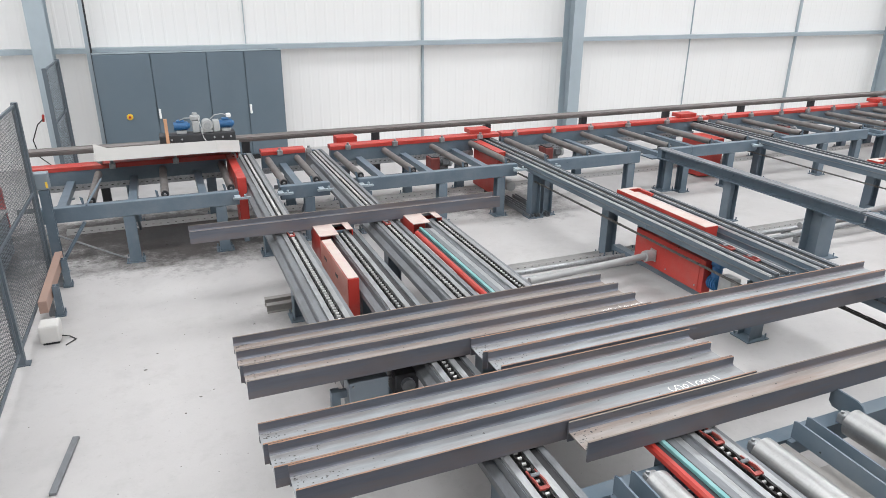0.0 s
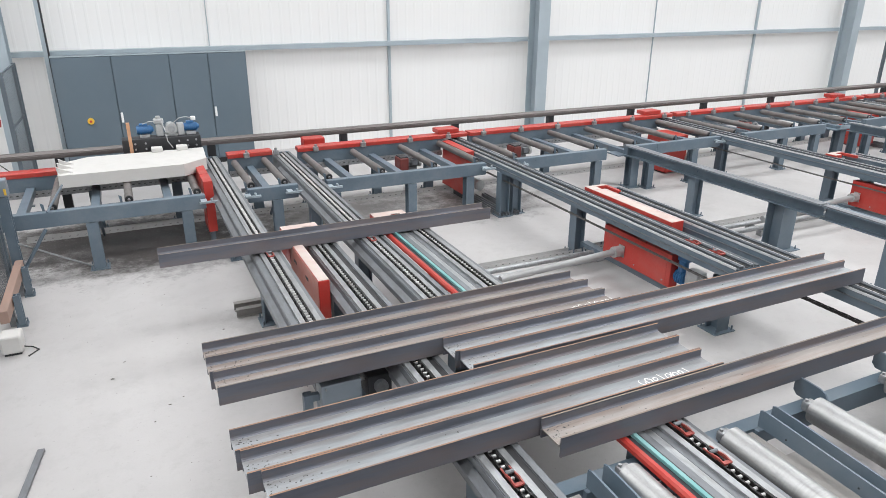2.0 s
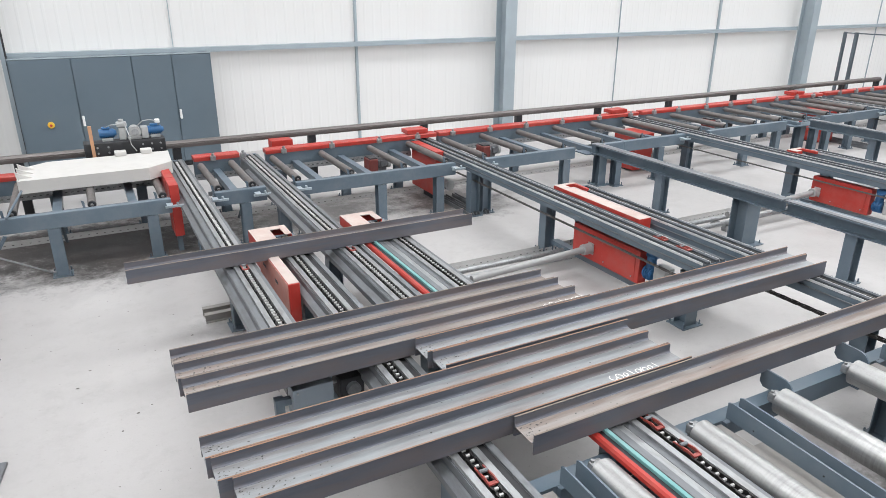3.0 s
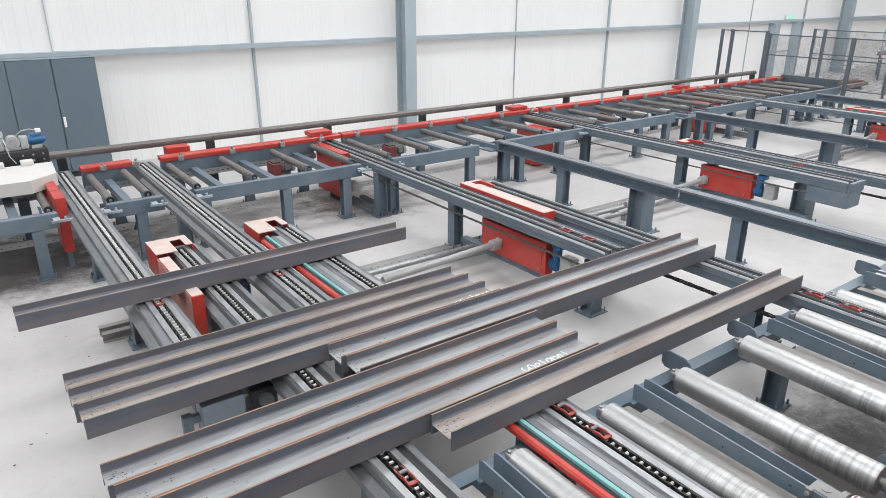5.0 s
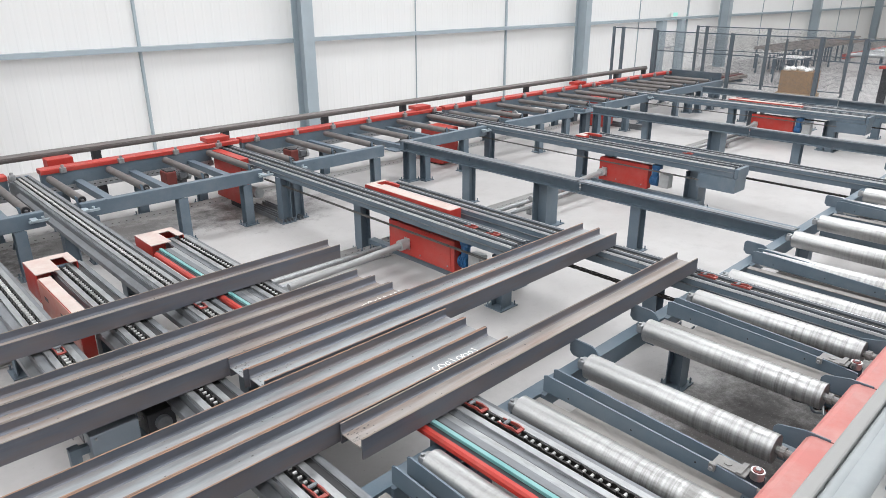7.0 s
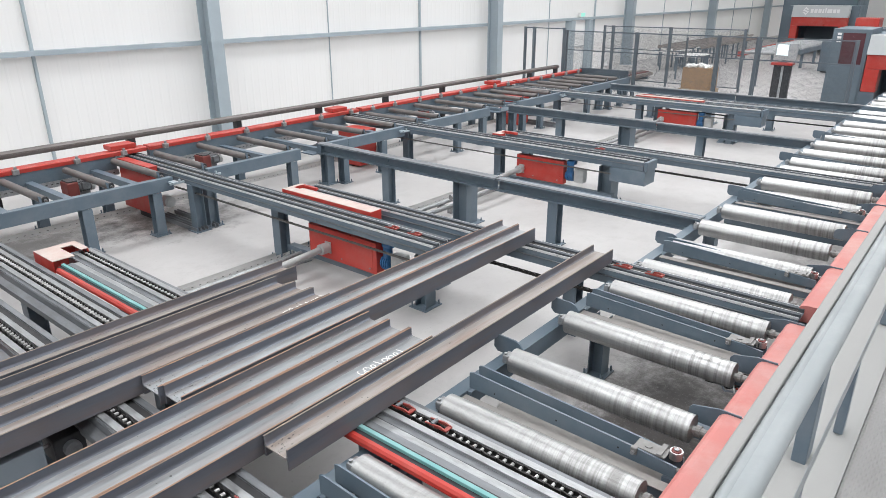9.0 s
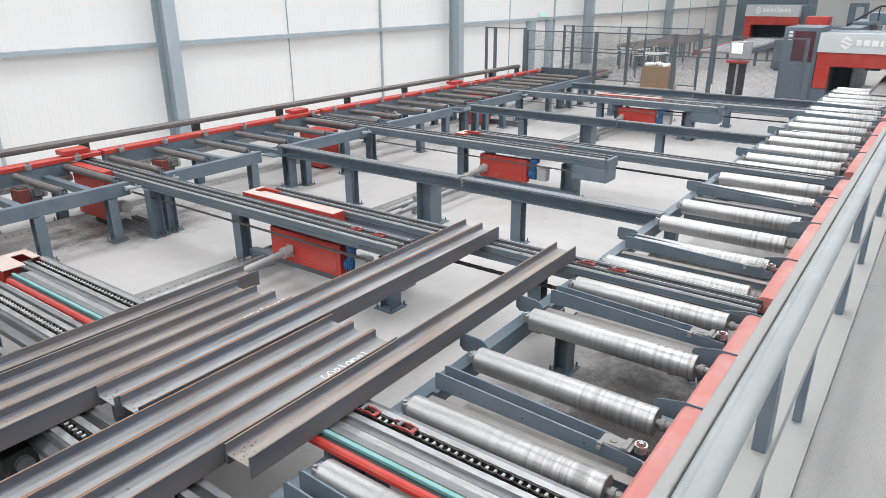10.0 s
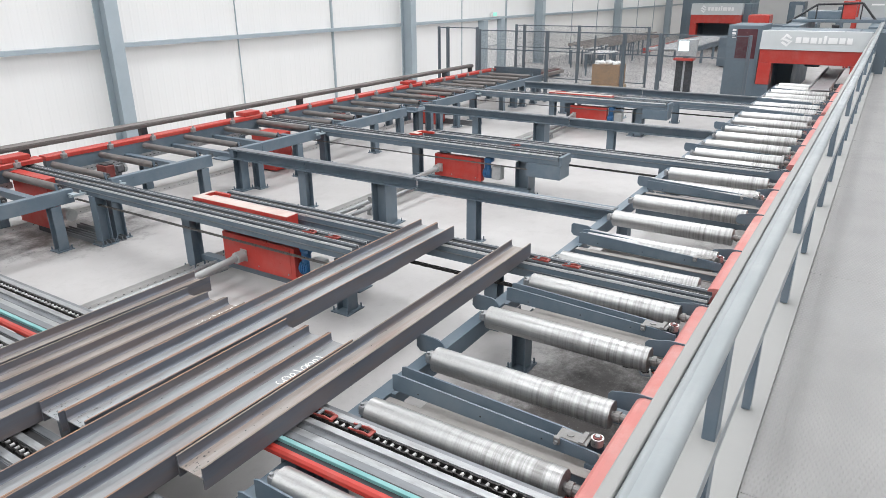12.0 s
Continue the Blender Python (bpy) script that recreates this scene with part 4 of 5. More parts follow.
def lift_arm(x, flip=False):
    """Pair of flat steel guide bars between the rollers, with a roller stop."""
    t = thing("transfer_fork", "pair of upright blue-grey flat bars between the rollers", "fork", "transfer forks")
    for o in (0.0, 0.105):
        bm = bmesh.new()
        prism(bm, [(1.02, 0.715), (2.40, 0.735), (2.40, 0.845), (2.37, 0.855), (1.27, 0.81), (1.02, 0.79)], "x", x + o, x + o + 0.012)
        part("flat_bar", bm, M_BLUE, t)
    part("plate", one(box, x - 0.13, x + 0.20, 1.02, 2.20, 0.640, 0.650), M_DUSTPLATE, t, "dusty flat plate")
    part("plate_web", one(box, x - 0.12, x - 0.11, 1.02, 2.385, 0.651, 0.7095), M_BLUE, t)
    part("plate", one(box, x - 0.13, x - 0.055, 1.02, 2.385, 0.7105, 0.716), M_DUSTPLATE, t)
    bm = bmesh.new()
    bbox(bm, x + 0.013, x + 0.104, 1.09, 1.27, 0.800, 0.810, 0.003)
    bbox(bm, x + 0.010, x + 0.122, 1.11, 1.14, 0.811, 0.821, 0.003)
    bbox(bm, x - 0.016, x + 0.013, 1.24, 1.275, 0.77, 0.815, 0.004)
    rod(bm, (x + 0.06, 1.20, 0.810), (x + 0.06, 1.20, 0.815), 0.022, 12)
    part("clamp", bm, M_CLAMP, t, "pale galvanised clamp plate")
    part("clamp_bolt", one(rod, (x - 0.016, 1.257, 0.79), (x - 0.032, 1.257, 0.79), 0.012, 8), M_GALV, t)
    for hy in (1.35, 1.75, 2.2):
        part("bar_hole", one(rod, (x - 0.0005, hy, 0.765), (x - 0.002, hy, 0.765), 0.006, 8), M_SLOT, t)
    bm = bmesh.new()
    rod(bm, (x + 0.10, 1.06, 0.775), (x + 0.10, 1.06, 0.822), 0.036, 18)
    part("stop_roller", bm, M_ROLL, t, "small bright guide roller", smooth=True)
    bm = bmesh.new()
    rod(bm, (x + 0.10, 1.06, 0.822), (x + 0.10, 1.06, 0.827), 0.027, 18)
    part("roller_ring", bm, M_GEARRED, t, "dark red roller ring")
    part("roller_bolt", one(rod, (x + 0.10, 1.06, 0.827), (x + 0.10, 1.06, 0.834), 0.014, 8), M_GALV, t)
    rnd = random.Random(int(x * 100))
    for k in range(5):
        bm = bmesh.new()
        pts = [(x + rnd.uniform(-0.16, 0.0), 1.05 + 0.07 * j, rnd.uniform(0.43, 0.60)) for j in range(5)]
        tube_path(bm, pts, rnd.uniform(0.005, 0.009), 6)
        part("cable", bm, (M_CABLE, M_GREYBOX, M_CABLE, M_RED, M_GALV)[k], t)
    part("support", one(box, x, x + 0.10, 2.385, 2.418, 0.56, 0.699), M_BLUE, t)
    part("support", one(box, x, x + 0.10, 0.961, 1.09, 0.58, 0.699), M_BLUE, t)
    return t


for x in (1.90, 3.18, 4.77, 6.37, 8.70, 11.15, 13.3, 15.35, 17.0, 18.9):
    lift_arm(x)
for x in (3.75, 4.56, 6.66, 8.95, 11.4, 13.6):
    t = thing("deflector", "blue-grey steel deflector plate with rounded corners at the conveyor edge", "deflector", "deflectors")
    bm = bmesh.new()
    prism(bm, [(2.35, 0.70), (2.57, 0.70), (2.60, 0.73), (2.60, 0.81), (2.592, 0.826), (2.575, 0.835), (2.42, 0.830), (2.385, 0.815), (2.35, 0.77)], "x", x - 0.006, x + 0.006)
    part("plate", bm, M_BLUE, t)
    part("foot", one(box, x + 0.006, x + 0.05, 2.44, 2.52, 0.701, 0.709), M_BLUE, t)
    part("rib", one(box, x + 0.0065, x + 0.03, 2.47, 2.478, 0.71, 0.79), M_BLUE, t)

# ---- walkway and handrail ----
PLAT = tagged(new("walkway"), "raised walkway of grey checker plate", "walkway", kind="structure")
for a in np.arange(-3.0, 27.0, 3.0):
    part("tread_plate", one(box, a + 0.002, a + 2.998, -1.6, 0.298, 0.985, 1.0), M_TREAD, PLAT)
part("edge_beam", one(box, -3, 26.98, 0.30, 0.46, 0.80, 1.03), M_PLANK, PLAT)
for y in (-1.55, 0.15):
    part("bearer", one(box, -3, 26.98, y, y + 0.08, 0.80, 0.985), M_BLUE, PLAT)
for px in np.arange(-2.5, 26.8, 4.0):
    for y in (-1.5, 0.14):
        part("stanchion", one(box, px, px + 0.08, y, y + 0.06, 0, 0.80), M_BLUE, PLAT)
HR = thing("handrail", "grey painted tubular handrail with flat top beam and posts", "handrail")
ridge = [(0.357 + 0.027 * math.cos(w), 2.132 + 0.027 * math.sin(w)) for w in np.linspace(3.9, 1.2, 11)]
ridge += [(0.392 + 0.014 * math.cos(w), 2.142 + 0.014 * math.sin(w)) for w in np.linspace(2.3, 0.2, 6)]
bm = bmesh.new()
prism(bm, ridge + [(0.409, 2.128), (0.4135, 2.128), (0.4135, 2.09), (0.345, 2.09)], "x", -3, 26.95)
part("top_rail", bm, M_HAND, HR, smooth=True)
part("top_ledge", one(bbox, -3, 26.95, 0.414, 0.450, 2.105, 2.140, 0.006), M_PLANK, HR, "dusty pale ledge of the handrail")
bm = bmesh.new()
prism(bm, [(0.36, 1.49), (0.365, 1.49), (0.365, 1.555), (0.48, 1.555), (0.48, 1.56), (0.36, 1.56)], "x", -3, 26.95)
part("mid_rail", bm, M_HAND, HR)
part("mid_rail_top", one(box, -3, 26.98, 0.363, 0.478, 1.560, 1.563), M_PLANK, HR, "dusty pale top of the middle rail")
for px in np.arange(-2.85, 26.8, 2.7):
    part("post", one(bbox, px - 0.055, px + 0.055, 0.372, 0.422, 1.032, 2.089, 0.006), M_BLUE, HR)
    part("short_post", one(bbox, px + 1.10, px + 1.16, 0.366, 0.41, 1.032, 1.49, 0.006), M_BLUE, HR)

# ---- steel beams ----
BD, BH = 0.205, 0.13


def steel_beam(x0, x1, y_back, web=M_BEAMWEB, label="dark mill-scale steel I-beam lying on its side", rust=True):
    """An I-section on its side: flanges upright, web level; it lies along x. Origin at its foot."""
    L = x1 - x0
    bm = bmesh.new()
    tf, tw = 0.0105, 0.008
    for s in (-1, 1):
        a = s * (BD / 2 - tf) if s > 0 else -BD / 2
        fs = box(bm, 0, L, min(a, a + tf), max(a, a + tf), 0, BH)
        fs[1].material_index = 2
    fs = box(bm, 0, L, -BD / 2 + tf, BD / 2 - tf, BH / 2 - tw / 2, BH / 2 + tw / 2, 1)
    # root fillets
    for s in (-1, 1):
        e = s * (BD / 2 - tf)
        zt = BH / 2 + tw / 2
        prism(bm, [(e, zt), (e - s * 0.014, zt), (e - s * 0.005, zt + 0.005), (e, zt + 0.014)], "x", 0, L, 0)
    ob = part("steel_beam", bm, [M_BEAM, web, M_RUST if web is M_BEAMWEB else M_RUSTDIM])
    ob.location = (x0 - 0.03, y_back - 0.02 - BD / 2, 0.822)
    return tagged(ob, label, "steel beam", "steel beams on the transfer")


M_FLAKE = mat("loose_mill_scale", (0.07, 0.066, 0.066), 0.8, 0.1, 0.3, 30)


def scale_flakes(beam, seed):
    """Loose flakes of mill scale lying on the web near the sawn end."""
    rnd = random.Random(seed)
    bm = bmesh.new()
    for k in range(70):
        x, y = min(rnd.expovariate(9.0), 0.55) + 0.01, rnd.uniform(-BD / 2 + 0.02, BD / 2 - 0.02)
        if k > 52:
            x = rnd.uniform(0.3, 2.9)
        r = rnd.uniform(0.003, 0.008)
        z = BH / 2 + 0.0045
        vs = [bm.verts.new((x + r * rnd.uniform(0.6, 1.4) * math.cos(w), y + r * rnd.uniform(0.4, 1.0) * math.sin(w), z + rnd.uniform(0.0, 0.003))) for w in (0.3, 1.8, 3.2, 4.9)]
        bm.faces.new(vs)
    tagged(part("scale_flakes", bm, M_FLAKE, beam, "dark loose scale flakes"), kind="stuff")


G = 0.0035
brown = "brown-tinged mill-scale steel I-beam lying on its side in a row"
steel_beam(0.225, 3.27, 4.502, M_BEAMWEB2, brown)
steel_beam(0.225, 3.30, 4.502 - BD - G, M_BEAMWEB2, brown)
third = steel_beam(0.245, 3.315, 4.502 - 2 * (BD + G), M_BEAMWEB2, brown)
steel_beam(1.76, 5.67, 3.872, M_BEAMWEB, "long dark steel I-beam with rusty flange edges")
steel_beam(1.79, 5.66, 3.872 - BD - G, M_BEAMWEB, "long dark steel I-beam with rusty flange edges")
steel_beam(0.245, 3.285, 3.425, M_BEAMWEB)
steel_beam(0.27, 3.29, 3.425 - BD - G, M_BEAMWEB)
chalked = steel_beam(0.34, 3.29, 3.425 - 2 * (BD + G), M_BEAMWEB, "dark steel I-beam with a white chalk mark on its web")
steel_beam(1.87, 5.60, 2.79, M_BEAMWEB2, "long brown-tinged steel I-beam lying nearest the rollers")
MOVER = steel_beam(0.035, 3.485, 7.06, M_BEAMWEB2, "brown-tinged steel I-beam carried along by the transfer chains")

BEAMS = [o for o in bpy.data.objects if o.name.startswith("steel_beam")]
for k, o in enumerate(BEAMS):
    scale_flakes(o, 20 + k)


def chalk_mark(beam, x, seed):
    """Loose white looping scrawl in a row on the beam's web."""
    rnd = random.Random(seed)
    bm = bmesh.new()
    zt = BH / 2 + 0.0045
    for k in range(8):
        cx, cy, w0 = x + 0.018, 0.012 - 0.002 * k, rnd.uniform(0, 6)
        rx, ry, turn = rnd.uniform(0.016, 0.024), rnd.uniform(0.018, 0.028), rnd.uniform(4.6, 8.2)
        pts = [Vector((cx + rx * math.cos(w0 + turn * i / 12) + 0.0008 * i, cy + ry * math.sin(w0 + turn * i / 12) - 0.0012 * i, zt)) for i in range(13)]
        if k in (3, 7):
            pts = [Vector((cx - 0.004 + 0.016 * i / 5, cy + 0.04 - 0.08 * i / 5, zt)) for i in range(6)]
        for p, q in zip(pts[:-1], pts[1:]):
            d = (q - p).normalized() * 0.0036
            nrm = Vector((-d.y, d.x, 0))
            bm.faces.new([bm.verts.new(v) for v in (p - nrm, p + nrm, q + nrm, q - nrm)])
        x += 0.052
    tagged(part("chalk_mark", bm, M_CHALK, beam, "white chalk strokes"), kind="stuff")


chalk_mark(chalked, 2.35, 4)
chalk_mark(third, 2.70, 9)


def dog(x, y, moving=False):
    """A red carrier dog on the chain."""
    t = thing("carrier_dog", "small red carrier dog on the transfer chain", "chain dog", "carrier dogs", at=(x, y, 0.815))
    bm = bmesh.new()
    for s in (-1, 1):
        prism(bm, [(-0.08, 0.0), (0.08, 0.0), (0.08, 0.008), (0.02, 0.014), (-0.03, 0.022), (-0.08, 0.012)], "x", s * 0.026 - 0.004, s * 0.026 + 0.004)
    box(bm, -0.022, 0.022, -0.08, -0.055, 0.0, 0.010)
    part("body", bm, M_DOGRED, t)
    bm = bmesh.new()
    rod(bm, (-0.026, 0.03, 0.012), (0.026, 0.03, 0.012), 0.012, 10)
    part("pin", bm, M_DULL, t)
    return t


for x, y in ((1.525, 2.55), (2.645, 2.50), (2.645, 2.22), (5.56, 2.45), (5.56, 2.15), (5.025, 4.84), (5.025, 4.52), (9.9, 4.9)):
    dog(x, y)
MOVING_DOGS = [dog(1.022, 6.80), dog(2.065, 6.80)]

# ---- control box below the beams ----
t = thing("junction_box", "grey steel junction box with a warning triangle under the beams", "junction box")
part("body", one(bbox, 0.87, 1.15, 3.93, 4.085, 0.54, 0.735, 0.006), M_GREYBOX, t)
part("lid_bolt", one(rod, (0.90, 3.929, 0.71), (0.90, 3.920, 0.71), 0.008, 8), M_GALV, t)
part("stand", one(box, 0.76, 0.82, 3.98, 4.04, 0, 0.66), M_BLUE, t)
part("bracket", one(box, 0.82, 0.869, 3.99, 4.03, 0.60, 0.65), M_BLUE, t)
bm = bmesh.new()
prism(bm, [(1.03, 0.55), (1.08, 0.55), (1.055, 0.595)], "y", 3.925, 3.929)
part("warning_triangle", bm, M_YEL, t, "yellow warning triangle")
t = thing("tension_unit", "dark chain tension unit under the beams beside the junction box", "drive unit")
part("body", one(bbox, 1.22, 1.40, 4.00, 4.20, 0.50, 0.68, 0.012), M_BLACK, t)
part("arm", one(box, 1.28, 1.34, 4.20, 4.36, 0.56, 0.62), M_BLUE, t)
part("post", one(leg_i, 1.31, 4.42, 0, 0.64, 0.10, 0.10), M_BLUE, t)
bm = bmesh.new()
rod(bm, (1.31, 3.999, 0.60), (1.31, 3.96, 0.60), 0.05, 16)
part("wheel", bm, M_DULL, t, "dull steel chain wheel", smooth=True)
part("rod", one(rod, (1.17, 4.08, 0.63), (1.22, 4.08, 0.63), 0.012, 8), M_GALV, t)
t = thing("end_box", "small grey steel box under the transfer track end", "machine box", "end boxes")
part("body", one(bbox, 5.06, 5.38, 3.96, 4.14, 0.45, 0.76, 0.006), M_GREYBOX, t)
part("post", one(leg_i, 5.08, 4.43, 0, 0.595, 0.16, 0.14), M_BLUE, t)
part("arm", one(box, 5.1, 5.2, 4.14, 4.37, 0.50, 0.56), M_BLUE, t)

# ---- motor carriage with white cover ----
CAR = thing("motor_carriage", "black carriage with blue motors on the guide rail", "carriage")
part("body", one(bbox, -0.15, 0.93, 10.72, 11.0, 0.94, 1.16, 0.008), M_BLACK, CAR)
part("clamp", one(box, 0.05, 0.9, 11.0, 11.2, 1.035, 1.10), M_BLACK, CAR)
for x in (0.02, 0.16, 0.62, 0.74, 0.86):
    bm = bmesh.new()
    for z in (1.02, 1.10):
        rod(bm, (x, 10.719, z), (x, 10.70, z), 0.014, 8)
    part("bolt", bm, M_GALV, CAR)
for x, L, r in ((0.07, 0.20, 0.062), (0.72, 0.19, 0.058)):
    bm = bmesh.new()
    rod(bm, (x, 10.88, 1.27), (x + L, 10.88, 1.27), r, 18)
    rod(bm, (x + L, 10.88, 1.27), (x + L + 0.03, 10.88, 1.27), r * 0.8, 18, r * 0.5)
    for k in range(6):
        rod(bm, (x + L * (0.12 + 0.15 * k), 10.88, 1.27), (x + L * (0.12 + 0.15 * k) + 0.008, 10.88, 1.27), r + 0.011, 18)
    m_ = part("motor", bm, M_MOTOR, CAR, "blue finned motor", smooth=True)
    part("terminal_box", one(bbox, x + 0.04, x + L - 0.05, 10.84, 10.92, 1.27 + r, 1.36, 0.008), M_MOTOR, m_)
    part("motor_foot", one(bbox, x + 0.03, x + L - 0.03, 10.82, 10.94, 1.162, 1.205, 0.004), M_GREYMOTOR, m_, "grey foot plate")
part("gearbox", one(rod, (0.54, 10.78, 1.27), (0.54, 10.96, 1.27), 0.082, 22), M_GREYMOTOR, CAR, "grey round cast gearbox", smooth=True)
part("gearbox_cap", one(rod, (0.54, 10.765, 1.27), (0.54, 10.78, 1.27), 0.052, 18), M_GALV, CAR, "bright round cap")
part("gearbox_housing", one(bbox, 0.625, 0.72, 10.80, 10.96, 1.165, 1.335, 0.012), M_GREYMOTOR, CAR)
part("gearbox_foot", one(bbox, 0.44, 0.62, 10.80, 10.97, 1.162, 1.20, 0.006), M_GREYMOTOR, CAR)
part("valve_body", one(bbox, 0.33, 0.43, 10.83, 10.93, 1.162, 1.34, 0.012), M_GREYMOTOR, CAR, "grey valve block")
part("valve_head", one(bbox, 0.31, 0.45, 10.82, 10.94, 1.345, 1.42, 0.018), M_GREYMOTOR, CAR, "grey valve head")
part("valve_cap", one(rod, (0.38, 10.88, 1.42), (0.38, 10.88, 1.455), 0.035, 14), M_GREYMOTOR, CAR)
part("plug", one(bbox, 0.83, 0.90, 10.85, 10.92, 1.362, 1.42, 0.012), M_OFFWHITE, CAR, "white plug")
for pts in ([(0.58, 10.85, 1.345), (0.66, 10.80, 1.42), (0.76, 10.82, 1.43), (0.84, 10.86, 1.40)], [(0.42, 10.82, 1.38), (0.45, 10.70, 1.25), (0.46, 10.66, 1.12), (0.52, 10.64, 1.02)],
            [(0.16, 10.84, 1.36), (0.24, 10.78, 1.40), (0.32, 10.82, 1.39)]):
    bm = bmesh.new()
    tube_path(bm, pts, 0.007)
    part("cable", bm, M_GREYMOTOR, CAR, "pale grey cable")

# swinging cover: hinge line along x
COVER = thing("swing_cover", "white sheet metal cover swung down over the rollers", "machine cover", at=(0, 10.58, 0.99))
bm = bmesh.new()
out = [(-0.92, -0.98), (0.57, -0.98), (0.89, -0.72), (0.93, 0.0), (-0.62, 0.0), (-0.90, -0.22)]
prism(bm, out, "z", 0.0, 0.012)
for (p, q) in zip(out[:3], out[1:4]):
    d = (Vector(q) - Vector(p)).normalized()
    nx, ny = -d.y * 0.008, d.x * 0.008
    prism(bm, [p, q, (q[0] + nx, q[1] + ny), (p[0] + nx, p[1] + ny)], "z", -0.15, 0.0)
part("shell", bm, M_WHITE, COVER)
bm = bmesh.new()
prism(bm, [(-0.98, -0.15), (-0.10, -0.15), (-0.10, 0.0), (-0.30, 0.03), (-0.98, 0.02)], "x", -0.935, -0.922)
part("end_plate", bm, M_WHITE, COVER)
for ty in (-0.86, -0.62, -0.38):
    bm = bmesh.new()
    prism(bm, [(-0.94, 0.012), (-0.76, 0.012), (-0.90, 0.07), (-0.95, 0.10)], "y", ty, ty + 0.03)
    part("tab", bm, M_WHITE, COVER)
for hx in (0.22, 0.56):
    part("hinge_block", one(bbox, hx, hx + 0.15, -0.10, 0.05, 0.014, 0.075, 0.01), M_WHITE, COVER)
t = thing("tan_bar", "tan wooden bar standing beside the carriage motors", "bar")
bm = bmesh.new()
prism(bm, [(10.63, 0.98), (10.68, 0.98), (10.70, 1.42), (10.65, 1.42)], "x", -0.06, -0.015)
part("bar", bm, M_COPPER, t)

# ---- left fence ----
def mesh_panel(w, h, pitch=0.05, wire=0.003, zgap=0.12, row=0.032):
    """Wires of a fence panel in the plane y = 0, from x = 0 to w."""
    bm = bmesh.new()
    x = pitch
    while x < w:
        box(bm, x - wire / 2, x + wire / 2, -wire / 2, wire / 2, zgap, h)
        x += pitch
    z = zgap + 0.03
    while z < h:
        box(bm, 0, w, wire / 2, wire * 1.5, z - wire / 2, z + wire / 2)
        z += row
    return bm


def fence(points, h, label, group, mids=(1.05,), wires=True, pitch=0.06):
    t = thing("safety_fence", label, "fence", group)
    for p in points:
        bm = bmesh.new()
        box(bm, p[0] - 0.03, p[0] + 0.03, p[1] - 0.03, p[1] + 0.03, 0.01, h)
        box(bm, p[0] - 0.07, p[0] + 0.07, p[1] - 0.05, p[1] + 0.05, 0, 0.01)
        part("post", bm, M_FENCE, t)
    for p, q in zip(points[:-1], points[1:]):
        d = Vector((q[0] - p[0], q[1] - p[1], 0))
        w = d.length - 0.08
        ang = math.degrees(math.atan2(d.y, d.x))
        u = d.normalized()
        m = pose(p[0] + u.x * 0.04, p[1] + u.y * 0.04, 0, 0, 0, ang)
        bm = bmesh.new()
        for z in (0.12, h - 0.03, *mids):
            box(bm, 0, w, -0.012, 0.012, z - 0.012, z + 0.018)
        for x in (0, w - 0.02):
            box(bm, x, x + 0.02, -0.010, 0.010, 0.12, h)
        o = part("panel_frame", bm, M_FENCE, t)
        o.matrix_basis = m
        if wires:
            o = part("wire_mesh", mesh_panel(w, h - 0.03, pitch, 0.003 if pitch > 0.03 else 0.0021, 0.12, min(0.032, pitch)), M_WIRE, t, "fine dark wire mesh")
            o.matrix_basis = m
    return t


fence([(-1.53, 3.0), (-1.53, 4.75), (-1.53, 6.48), (-1.51, 8.56)], 2.05, "dark mesh safety fence standing on the floor", "safety fences", (1.05,), True, 0.032)
fence([(-1.62, 12.0), (-1.60, 13.5)], 2.05, "short dark mesh fence panel by the wall", "safety fences", (1.2,))

t = thing("corner_post", "blue-grey corner post with a grey sensor box at the fence end", "post")
part("post", one(leg_i, -1.57, 8.66, 0, 1.05, 0.10, 0.09), M_BLUE, t)
part("sensor_box", one(bbox, -1.66, -1.50, 8.60, 8.74, 1.06, 1.25, 0.012), M_GREYBOX, t, "grey sensor box")
part("label_plate", one(box, -1.535, -1.512, 8.593, 8.599, 1.08, 1.15), M_YEL, t, "small yellow label")
bm = bmesh.new()
rod(bm, (-1.23, 8.72, 0.60), (-1.52, 8.70, 0.16), 0.022, 6)
rod(bm, (-1.18, 8.72, 0.80), (-1.02, 9.2, 0.98), 0.014, 6)
part("brace", bm, M_BLUE, t)
t.location.x = 0.15
t = thing("steel_crate", "pale grey steel crate standing behind the mesh fence", "crate")
part("body", one(bbox, -2.42, -2.02, 8.62, 9.55, 0.05, 0.58, 0.012), M_GREYBOX, t)
part("lid", one(bbox, -2.44, -2.00, 8.60, 9.57, 0.582, 0.61, 0.006), M_PLANK, t, "dusty pale lid")
part("skid", one(box, -2.38, -2.06, 8.7, 9.45, 0.0, 0.048), M_BLACK, t)
t = thing("red_hose_rack", "low red rack behind the mesh fence", "rack")
for yy in (9.95, 10.6):
    part("upright", one(box, -2.30, -2.24, yy, yy + 0.06, 0, 0.62), M_RED, t)
for zz in (0.30, 0.60):
    part("crossbar", one(box, -2.29, -2.25, 9.96, 10.65, zz, zz + 0.05), M_RED, t)

